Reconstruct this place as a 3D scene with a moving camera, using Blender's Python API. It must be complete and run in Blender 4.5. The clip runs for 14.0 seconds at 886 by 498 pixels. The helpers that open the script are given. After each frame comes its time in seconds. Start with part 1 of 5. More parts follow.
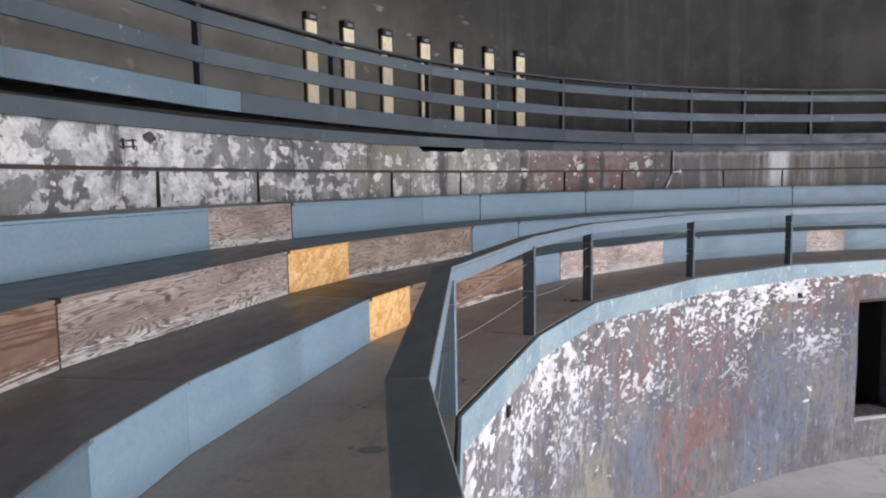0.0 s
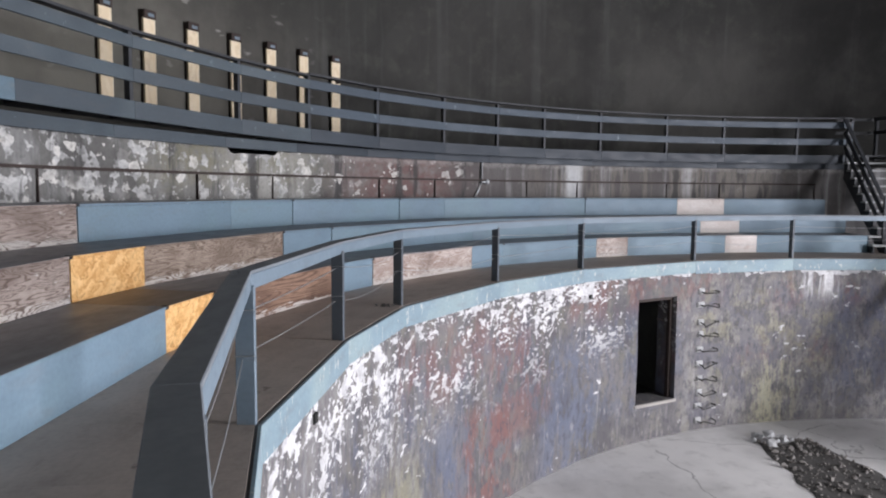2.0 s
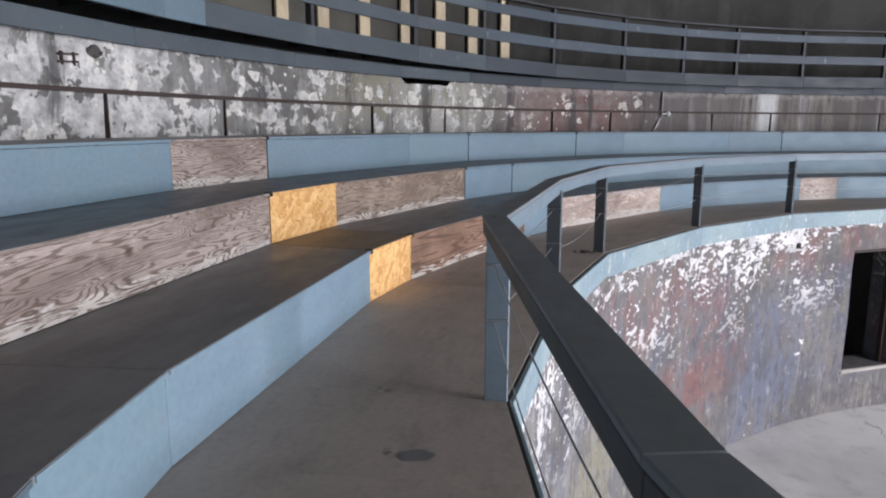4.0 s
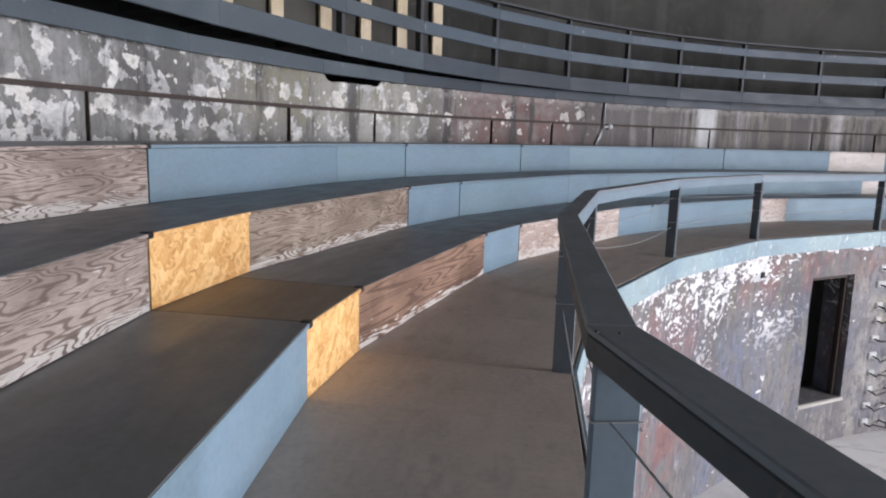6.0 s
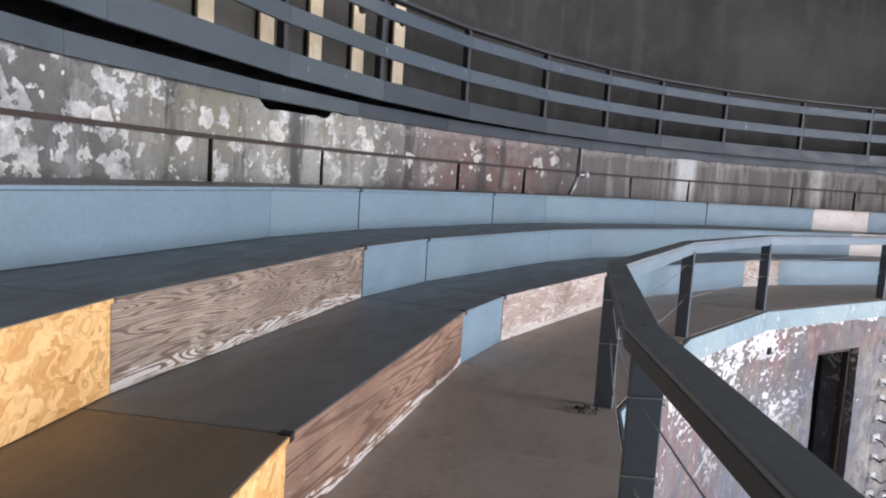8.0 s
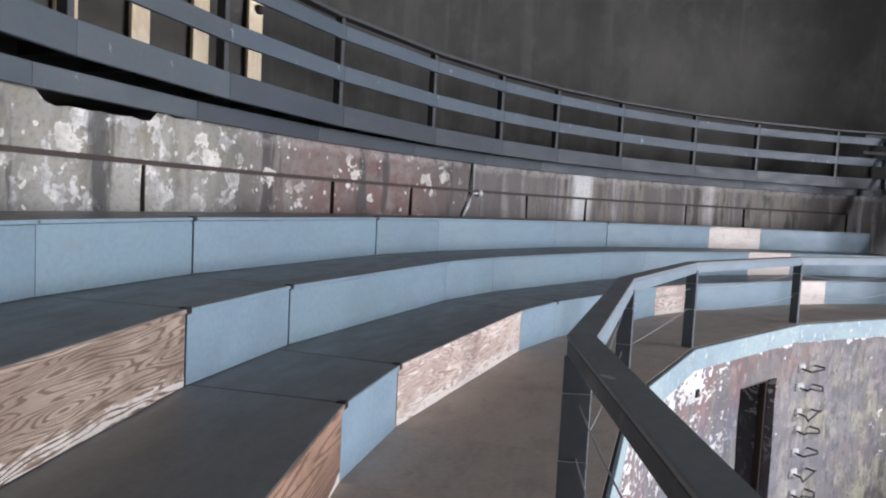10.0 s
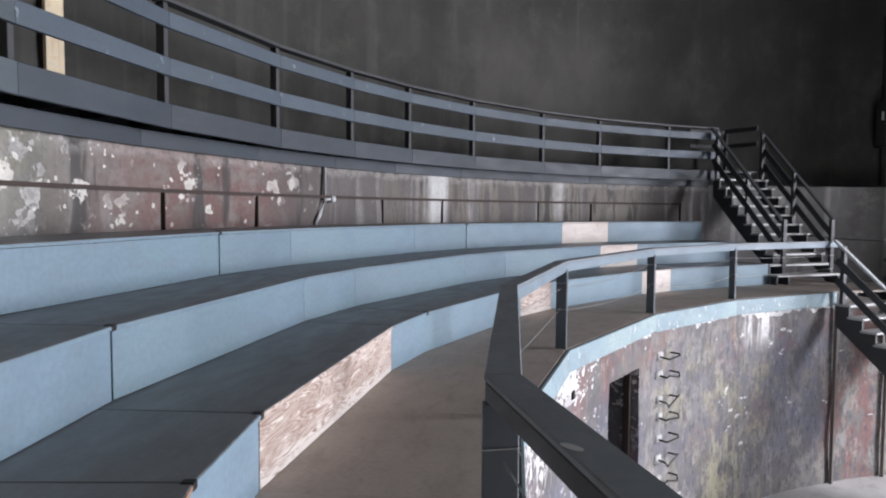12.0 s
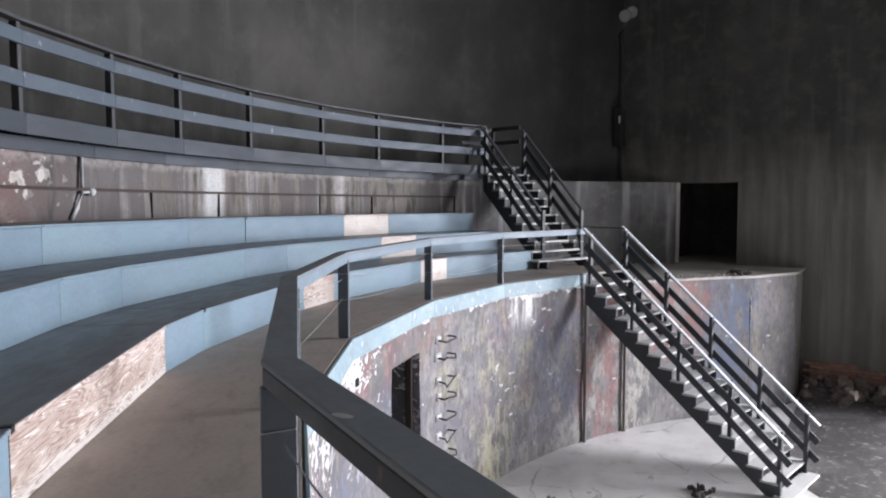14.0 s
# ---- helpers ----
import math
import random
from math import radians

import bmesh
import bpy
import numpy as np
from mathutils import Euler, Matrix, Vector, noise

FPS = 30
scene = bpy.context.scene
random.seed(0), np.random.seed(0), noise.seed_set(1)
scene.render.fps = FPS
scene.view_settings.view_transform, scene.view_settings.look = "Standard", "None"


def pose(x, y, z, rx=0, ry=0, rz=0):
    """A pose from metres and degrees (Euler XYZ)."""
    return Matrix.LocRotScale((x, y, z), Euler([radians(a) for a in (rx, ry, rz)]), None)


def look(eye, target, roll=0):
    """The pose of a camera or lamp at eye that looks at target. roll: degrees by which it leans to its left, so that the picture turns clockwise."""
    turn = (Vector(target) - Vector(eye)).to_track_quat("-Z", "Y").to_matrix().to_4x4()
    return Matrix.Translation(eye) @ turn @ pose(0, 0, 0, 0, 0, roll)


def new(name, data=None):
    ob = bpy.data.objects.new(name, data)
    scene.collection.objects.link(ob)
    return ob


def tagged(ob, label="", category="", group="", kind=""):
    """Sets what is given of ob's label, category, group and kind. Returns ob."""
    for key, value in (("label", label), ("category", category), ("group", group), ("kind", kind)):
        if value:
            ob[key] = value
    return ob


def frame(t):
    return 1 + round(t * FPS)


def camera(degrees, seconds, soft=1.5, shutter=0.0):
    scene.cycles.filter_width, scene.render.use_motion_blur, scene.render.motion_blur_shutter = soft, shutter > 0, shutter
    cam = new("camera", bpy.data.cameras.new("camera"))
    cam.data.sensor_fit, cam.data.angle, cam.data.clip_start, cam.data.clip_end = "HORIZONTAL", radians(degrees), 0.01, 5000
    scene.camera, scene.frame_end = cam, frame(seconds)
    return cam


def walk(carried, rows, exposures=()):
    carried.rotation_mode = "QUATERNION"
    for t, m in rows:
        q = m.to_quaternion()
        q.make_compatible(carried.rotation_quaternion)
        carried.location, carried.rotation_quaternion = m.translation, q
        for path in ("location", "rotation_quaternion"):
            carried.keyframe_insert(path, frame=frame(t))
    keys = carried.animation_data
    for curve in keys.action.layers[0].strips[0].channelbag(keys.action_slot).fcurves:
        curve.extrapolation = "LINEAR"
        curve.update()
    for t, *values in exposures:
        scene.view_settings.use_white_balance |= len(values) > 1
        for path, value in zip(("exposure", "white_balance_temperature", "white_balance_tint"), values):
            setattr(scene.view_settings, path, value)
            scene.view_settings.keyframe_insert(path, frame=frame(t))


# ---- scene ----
# camera: seconds, x, y, z, yaw, pitch, roll
EXPOSURES = [(0.0, -0.20), (3.2, -0.17), (6.5, 0.06), (10.0, 0.16), (12.0, 0.22), (14.0, 0.39)]
OPENING = (-12.5, 4.6, 6.4)              # wide opening in the side wall: y, y, height of its lintel
BLOCKER_X = 19.9
GATE_AT, GATE_TO = (21.0, -4.4, 1.4), (0.0, -0.4, 0.2)
GATE_W, GATE_H, GATE_POWER = 9.0, 8.0, 8900
LOW_RUN, LOW_TURN, LOW_WIDTH = 4.1, 11.0, 1.55
UP_RUN, UP_TURN, UP_WIDTH = 2.40, 3.0, 1.40
SPOT = (1.40, 7.70)
STAIN = (-0.40, 3.70)
LENS = 65.70
ROWS = [
    (0.0, 0.003, 0.066, 1.451, -0.16, -5.51, 0.94),
    (0.5, 0.096, 0.010, 1.465, -5.20, -4.33, 0.41),
    (1.0, 0.161, -0.014, 1.450, -9.93, -4.24, 0.54),
    (1.5, 0.196, -0.048, 1.459, -15.82, -4.42, -0.07),
    (2.0, 0.111, 0.047, 1.429, -15.00, -4.98, -0.48),
    (2.5, -0.039, 0.154, 1.406, -11.53, -6.35, -0.53),
    (3.0, -0.248, 0.378, 1.376, -4.68, -6.97, -0.67),
    (3.2, -0.300, 0.480, 1.353, -2.90, -8.52, -0.77),
    (5.3, -0.682, 2.185, 1.382, -8.97, -10.63, -1.71),
    (5.5, -0.698, 2.365, 1.381, -9.76, -9.41, -4.12),
    (6.0, -0.740, 2.818, 1.372, -12.25, -9.48, -1.61),
    (6.5, -0.690, 3.276, 1.367, -11.92, -8.49, -1.50),
    (7.0, -0.644, 3.687, 1.389, -11.87, -7.76, -3.17),
    (7.2, -0.626, 3.838, 1.399, -12.74, -7.02, -3.45),
    (9.3, -0.204, 5.613, 1.398, -21.00, -5.76, -1.61),
    (9.5, -0.121, 5.772, 1.412, -21.63, -5.82, -1.36),
    (10.0, 0.004, 6.104, 1.439, -26.80, -3.86, -2.91),
    (10.5, 0.096, 6.396, 1.450, -31.46, -2.71, -1.52),
    (11.0, 0.218, 6.558, 1.439, -32.53, -2.71, -1.03),
    (11.5, 0.226, 6.695, 1.465, -36.40, -1.75, -0.61),
    (12.0, 0.231, 6.738, 1.456, -39.62, -3.20, -0.33),
    (12.5, 0.222, 6.731, 1.454, -43.77, -3.15, -0.14),
    (13.0, 0.199, 6.697, 1.442, -47.17, -2.93, -0.19),
    (13.5, 0.178, 6.668, 1.440, -52.02, -4.12, -0.15),
    (14.0, 0.170, 6.631, 1.440, -57.51, -3.68, 0.03),
]

cam = camera(LENS, 14.0, soft=2.1)
walk(cam, [(t, pose(x, y, z, 90 + pitch, roll, yaw)) for t, x, y, z, yaw, pitch, roll in ROWS],
     exposures=EXPOSURES)

# ---- world and light: hazy daylight through the wide opening in the side wall ----
world = bpy.data.worlds.new("sky")
scene.world = world
world.use_nodes = True
wnt = world.node_tree
sky = wnt.nodes.new("ShaderNodeTexSky")
sky.sky_type = "NISHITA"
sky.sun_disc = False
sky.sun_elevation = radians(33)
sky.sun_rotation = radians(127)
wnt.links.new(sky.outputs[0], wnt.nodes["Background"].inputs[0])
wnt.nodes["Background"].inputs[1].default_value = 0.10

sun_data = bpy.data.lights.new("sun", "SUN")
sun_data.energy, sun_data.angle, sun_data.color = 1.4, radians(20), (1.0, 0.95, 0.88)
sun = new("sun", sun_data)
sun.matrix_world = look((37.0, -10.0, 12.64), (17.0, 5.0, -3.6))

gate_data = bpy.data.lights.new("daylight_opening", "AREA")
gate_data.shape, gate_data.size, gate_data.size_y = "RECTANGLE", GATE_W, GATE_H
gate_data.energy, gate_data.color = GATE_POWER, (0.955, 0.935, 1.02)
gate = new("daylight_opening", gate_data)
gate.matrix_world = look(GATE_AT, GATE_TO)

# ---- plan ----
CX, CY = 10.442, 1.811          # axis of the round pit
R_PIT, R_T1, R_T2, R_T3 = 10.645, 11.97, 12.822, 13.652
R_WALL, R_TALL, R_BAL = 14.473, 15.74, 14.07
RISE = 0.415
Z_PIT, Z_LEDGE, Z_DECK, Z_ROOF = -3.635, 2.12, 2.42, 8.8
X_RIGHT = 21.1
A_STAIR = 67.35
V1 = [226.5, 222.0, 209.5, 205.0, 192.3, 188.0, 175.1, 171.1, 158.2, 154.2, 141.1, 136.8, 123.7, 119.4, 106.4, 102.1, 89.1, 85.1, 72.0]
V2 = [227.0, 222.0, 210.0, 205.0, 192.7, 187.7, 175.6, 170.5, 158.3, 153.4, 141.35, 136.2, 123.9, 119.1, 106.8, 101.8, 89.5, 84.7, 72.4]
V3 = [227.4, 221.5, 210.2, 204.5, 193.0, 187.3, 175.9, 170.1, 158.7, 153.1, 141.7, 135.95, 124.4, 119.0, 107.2, 101.5, 90.0, 84.35, 72.9]


def P(r, a, z):
    return Vector((CX + r * math.cos(radians(a)), CY + r * math.sin(radians(a)), z))


def polar(v):
    a = math.degrees(math.atan2(v.y - CY, v.x - CX))
    if a < -90:
        a += 360
    return math.hypot(v.x - CX, v.y - CY), a


# ---- mesh helpers ----
def empty(name, at, label, category, group="", kind=""):
    ob = new(name)
    ob.location = at
    ob.empty_display_size = 0.1
    bpy.context.view_layer.update()
    return tagged(ob, label, category, group, kind)


def under(ob, parent):
    ob.parent = parent
    ob.matrix_parent_inverse = Matrix.Translation(parent.matrix_world.translation).inverted() if parent.type == "EMPTY" else Matrix.Identity(4)
    return ob


def wrap(bm, mode, span=12.0):
    """UVs in metres: 'ring' unrolls about the pit's axis, 'box' takes the two main axes of each face."""
    uv = bm.loops.layers.uv.verify()
    bm.normal_update()
    for f in bm.faces:
        n = f.normal
        for l in f.loops:
            co = l.vert.co
            if mode == "ring":
                r, a = polar(co)
                u = radians(180 - a) * span
                if abs(n.z) > 0.7:
                    l[uv].uv = (u, r)
                else:
                    d = Vector((co.x - CX, co.y - CY, 0)).normalized()
                    l[uv].uv = (u, co.z) if abs(n.dot(d)) > 0.5 else (r, co.z)
            else:
                if abs(n.z) >= max(abs(n.x), abs(n.y)):
                    l[uv].uv = (co.x, co.y)
                elif abs(n.x) > abs(n.y):
                    l[uv].uv = (co.y, co.z)
                else:
                    l[uv].uv = (co.x, co.z)


def mesh_of(name, bm, material, smooth=False):
    me = bpy.data.meshes.new(name)
    bmesh.ops.recalc_face_normals(bm, faces=bm.faces)
    bm.to_mesh(me)
    bm.free()
    me.materials.append(material)
    if smooth:
        me.polygons.foreach_set("use_smooth", [True] * len(me.polygons))
    return me


def part(name, bm, material, parent, label="", uv="ring", span=12.0, smooth=False):
    wrap(bm, uv, span)
    ob = new(name, mesh_of(name, bm, material, smooth))
    if label:
        ob["label"] = label
    return under(ob, parent)


def piece(name, me, parent, m):
    ob = new(name, me)
    under(ob, parent)
    ob.matrix_basis = m
    return ob


def hexa(bm, low, high):
    vs = [bm.verts.new(p) for p in (*low, *high)]
    for q in ((3, 2, 1, 0), (4, 5, 6, 7), (0, 1, 5, 4), (1, 2, 6, 5), (2, 3, 7, 6), (3, 0, 4, 7)):
        bm.faces.new([vs[i] for i in q])
    return vs


def soften(bm, size):
    bmesh.ops.bevel(bm, geom=list(bm.edges), offset=size, segments=1, affect="EDGES", profile=0.5)


def block(r0, r1, a0, a1, z0, z1, soft=0.0, gap=0.0):
    """A straight-sided block between two radii and two angles."""
    bm = bmesh.new()
    g0, g1 = math.degrees(gap / r0), math.degrees(gap / r1)
    s = -1 if a0 > a1 else 1
    pl = [(r0, a0 + s * g0), (r0, a1 - s * g0), (r1, a1 - s * g1), (r1, a0 + s * g1)]
    hexa(bm, [P(r, a, z0) for r, a in pl], [P(r, a, z1) for r, a in pl])
    if soft:
        bmesh.ops.recalc_face_normals(bm, faces=bm.faces)
        soften(bm, soft)
    return bm


def beam(p, q, wide, high, up=Vector((0, 0, 1)), soft=0.004, bm=None):
    """A squared timber from p to q; wide across, high along up."""
    p, q = Vector(p), Vector(q)
    d = (q - p).normalized()
    side = d.cross(up).normalized()
    top = side.cross(d).normalized()
    own = bmesh.new()
    c = [side * (sx * wide / 2) + top * (sz * high / 2) for sx, sz in ((-1, -1), (1, -1), (1, 1), (-1, 1))]
    hexa(own, [p + v for v in c], [q + v for v in c])
    bmesh.ops.recalc_face_normals(own, faces=own.faces)
    if soft:
        soften(own, soft)
    if bm is None:
        return own
    tmp = bpy.data.meshes.new("tmp")
    own.to_mesh(tmp)
    own.free()
    bm.from_mesh(tmp)
    bpy.data.meshes.remove(tmp)
    return bm


def box(x0, x1, y0, y1, z0, z1, soft=0.0):
    bm = bmesh.new()
    pl = [(x0, y0), (x1, y0), (x1, y1), (x0, y1)]
    hexa(bm, [(x, y, z0) for x, y in pl], [(x, y, z1) for x, y in pl])
    if soft:
        bmesh.ops.recalc_face_normals(bm, faces=bm.faces)
        soften(bm, soft)
    return bm


def tube(points, radius, sides=6):
    """A round bar along a line of points."""
    bm = bmesh.new()
    pts = [Vector(p) for p in points]
    rings = []
    for i, p in enumerate(pts):
        d = (pts[min(i + 1, len(pts) - 1)] - pts[max(i - 1, 0)]).normalized()
        ref = Vector((0, 0, 1)) if abs(d.z) < 0.9 else Vector((1, 0, 0))
        u = d.cross(ref).normalized()
        v = d.cross(u)
        rings.append([bm.verts.new(p + (u * math.cos(k * math.tau / sides) + v * math.sin(k * math.tau / sides)) * radius) for k in range(sides)])
    for a, b in zip(rings, rings[1:]):
        for k in range(sides):
            bm.faces.new((a[k], a[(k + 1) % sides], b[(k + 1) % sides], b[k]))
    bm.faces.new(rings[0][::-1])
    bm.faces.new(rings[-1])
    return bm


def ring_wall(r0, r1, a0, a1, z0, z1, step=1.5, rows=1, rough=0.0, top=None, hole=None, bulge=None):
    """A curved wall; its inner face is divided for relief. hole: (angle, angle, z, z) left open right through."""
    bm = bmesh.new()
    n = max(2, int(abs(a1 - a0) / step))
    angs = [a0 + (a1 - a0) * i / n for i in range(n + 1)]
    zs = [z0 + (z1 - z0) * k / rows for k in range(rows + 1)]
    if hole:
        angs = sorted({round(a, 4) for a in angs if min(abs(a - hole[0]), abs(a - hole[1])) > 0.2} | {hole[0], hole[1]}, reverse=a0 > a1)
        zs = sorted({z for z in zs if min(abs(z - hole[2]), abs(z - hole[3])) > 0.05} | {hole[2], hole[3]})
    inner, outer = [], []
    for a in angs:
        ci, co = [], []
        for z in zs:
            d = rough * noise.noise(Vector((radians(a) * r0 * 1.3, z * 1.3, 3.0)))
            zz = z + (top(a) if top and z == zs[-1] else 0.0)
            ci.append(bm.verts.new(P(r0 + d + (bulge(a) if bulge else 0.0), a, zz)))
            co.append(bm.verts.new(P(r1, a, zz)))
        inner.append(ci)
        outer.append(co)
    m = len(zs) - 1
    for i in range(len(angs) - 1):
        for k in range(m):
            amid, zmid = (angs[i] + angs[i + 1]) / 2, (zs[k] + zs[k + 1]) / 2
            if hole and min(hole[:2]) < amid < max(hole[:2]) and hole[2] < zmid < hole[3]:
                continue
            bm.faces.new((inner[i][k], inner[i + 1][k], inner[i + 1][k + 1], inner[i][k + 1]))
            bm.faces.new((outer[i][k], outer[i][k + 1], outer[i + 1][k + 1], outer[i + 1][k]))
        bm.faces.new((inner[i][m], inner[i + 1][m], outer[i + 1][m], outer[i][m]))
        bm.faces.new((inner[i][0], outer[i][0], outer[i + 1][0], inner[i + 1][0]))
    for col in (0, -1):
        for k in range(m):
            bm.faces.new((inner[col][k], inner[col][k + 1], outer[col][k + 1], outer[col][k]))
    if hole:
        ia, ib = angs.index(hole[0]), angs.index(hole[1])
        ka, kb = zs.index(hole[2]), zs.index(hole[3])
        for i in (ia, ib):
            for k in range(ka, kb):
                bm.faces.new((inner[i][k], inner[i][k + 1], outer[i][k + 1], outer[i][k]))
        for i in range(min(ia, ib), max(ia, ib)):
            for k in (ka, kb):
                bm.faces.new((inner[i][k], inner[i + 1][k], outer[i + 1][k], outer[i][k]))
    return bm


# ---- materials ----
class Mat:
    def __init__(self, name, rough=0.7, metal=0.0):
        self.m = bpy.data.materials.new(name)
        self.m.use_nodes = True
        self.t = self.m.node_tree
        self.b = self.t.nodes["Principled BSDF"]
        self.b.inputs["Roughness"].default_value = rough
        self.b.inputs["Metallic"].default_value = metal
        self.uv = self.t.nodes.new("ShaderNodeTexCoord").outputs["UV"]

    def put(self, sock, v):
        if hasattr(v, "links"):
            self.t.links.new(v, sock)
        elif isinstance(v, (tuple, list)) and len(v) == 3 and sock.type == "RGBA":
            sock.default_value = (*v, 1)
        else:
            sock.default_value = v

    def math(self, op, a, b=0.5, clamp=False):
        n = self.t.nodes.new("ShaderNodeMath")
        n.operation, n.use_clamp = op, clamp
        self.put(n.inputs[0], a)
        self.put(n.inputs[1], b)
        return n.outputs[0]

    def map(self, scale=(1, 1, 1), shift=(0, 0, 0), vec=None, turn=0.0):
        n = self.t.nodes.new("ShaderNodeMapping")
        self.put(n.inputs[0], vec if vec is not None else self.uv)
        n.inputs["Scale"].default_value = scale
        n.inputs["Rotation"].default_value = (0, 0, turn)
        self.put(n.inputs["Location"], shift)
        return n.outputs[0]

    def noise(self, vec, scale=1.0, detail=4.0, rough=0.55, warp=0.0):
        n = self.t.nodes.new("ShaderNodeTexNoise")
        self.put(n.inputs["Vector"], vec)
        for k, v in (("Scale", scale), ("Detail", detail), ("Roughness", rough), ("Distortion", warp)):
            n.inputs[k].default_value = v
        return n.outputs["Fac"]

    def cells(self, vec, scale=1.0, feature="F1", want="Distance", rnd=1.0):
        n = self.t.nodes.new("ShaderNodeTexVoronoi")
        n.feature = feature
        self.put(n.inputs["Vector"], vec)
        n.inputs["Scale"].default_value = scale
        n.inputs["Randomness"].default_value = rnd
        return n.outputs[want]

    def ramp(self, fac, lo, hi, a=0.0, b=1.0):
        """fac from lo to hi gives a to b, held outside."""
        n = self.t.nodes.new("ShaderNodeMapRange")
        n.interpolation_type = "SMOOTHSTEP"
        for i, v in enumerate((fac, lo, hi, a, b)):
            self.put(n.inputs[i], v)
        return n.outputs[0]

    def mix(self, fac, a, b, mode="MIX"):
        n = self.t.nodes.new("ShaderNodeMix")
        n.data_type, n.blend_type = "RGBA", mode
        self.put(n.inputs[0], fac)
        self.put(n.inputs[6], a)
        self.put(n.inputs[7], b)
        return n.outputs[2]

    def split(self, vec=None):
        n = self.t.nodes.new("ShaderNodeSeparateXYZ")
        self.put(n.inputs[0], vec if vec is not None else self.uv)
        return n.outputs[0], n.outputs[1]

    def rnd(self):
        return self.t.nodes.new("ShaderNodeObjectInfo").outputs["Random"]

    def own(self, scale=(1, 1, 1), step=37.0, turn=0.0):
        """UVs shifted at random from object to object."""
        r = self.math("MULTIPLY", self.rnd(), step)
        n = self.t.nodes.new("ShaderNodeCombineXYZ")
        self.put(n.inputs[0], r)
        self.put(n.inputs[1], self.math("MULTIPLY", r, 0.37))
        return self.map(scale, n.outputs[0], turn=turn)

    def bump(self, height, strength=0.3, depth=0.01):
        n = self.t.nodes.new("ShaderNodeBump")
        n.inputs["Strength"].default_value = strength
        n.inputs["Distance"].default_value = depth
        self.put(n.inputs["Height"], height)
        self.t.links.new(n.outputs[0], self.b.inputs["Normal"])

    def done(self, colour, rough=None):
        self.put(self.b.inputs["Base Color"], colour)
        if rough is not None:
            self.put(self.b.inputs["Roughness"], rough)
        return self.m


def painted(name, base, worn, rough=0.55, wear=0.62, dirt=0.25, alt=None, spill=0.0):
    """Brushed paint on boards: mottled, dusty, chipped to what lies beneath."""
    k = Mat(name, rough)
    v = k.own()
    big, fine = k.noise(v, 1.7, 5, 0.6), k.noise(v, 26, 3)
    dust = k.noise(k.map((1.2, 3.0, 1), vec=v), 2.3, 6, 0.65)
    c = k.mix(k.ramp(big, 0.35, 0.7, 0, 0.55), base, tuple(x * 0.78 for x in base))
    if alt:
        c = k.mix(k.ramp(k.noise(v, 0.55, 3), 0.45, 0.62), c, alt)
    c = k.mix(k.ramp(dust, 0.5, 0.75, 0, dirt), c, (0.24, 0.22, 0.19))
    if spill:
        c = k.mix(k.ramp(k.noise(k.map((1, 1, 1), (4, 4, 0), vec=v), 2.4, 5, 0.6), 0.68, 0.72, 0, spill), c, tuple(x * 0.3 for x in base))
        c = k.mix(k.ramp(k.noise(k.map((0.6, 1.6, 1), (1, 8, 0), vec=v), 1.5, 6, 0.65), 0.5, 0.68, 0, 0.35), c, tuple(x * 0.55 for x in base))
    c = k.mix(k.math("MULTIPLY", k.rnd(), 0.22), c, tuple(x * 0.55 for x in base))
    chips = k.ramp(k.noise(k.map((1, 0.45, 1), vec=v), 9, 8, 0.75), wear, wear + 0.05)
    c = k.mix(chips, c, worn)
    c = k.mix(k.ramp(fine, 0.3, 0.8, 0, 0.14), c, (0.02, 0.02, 0.02))
    k.bump(k.math("ADD", k.math("MULTIPLY", fine, 0.35), k.math("MULTIPLY", chips, -0.5)), 0.25, 0.004)
    return k.done(c, k.ramp(dust, 0.3, 0.8, rough, min(0.95, rough + 0.25)))


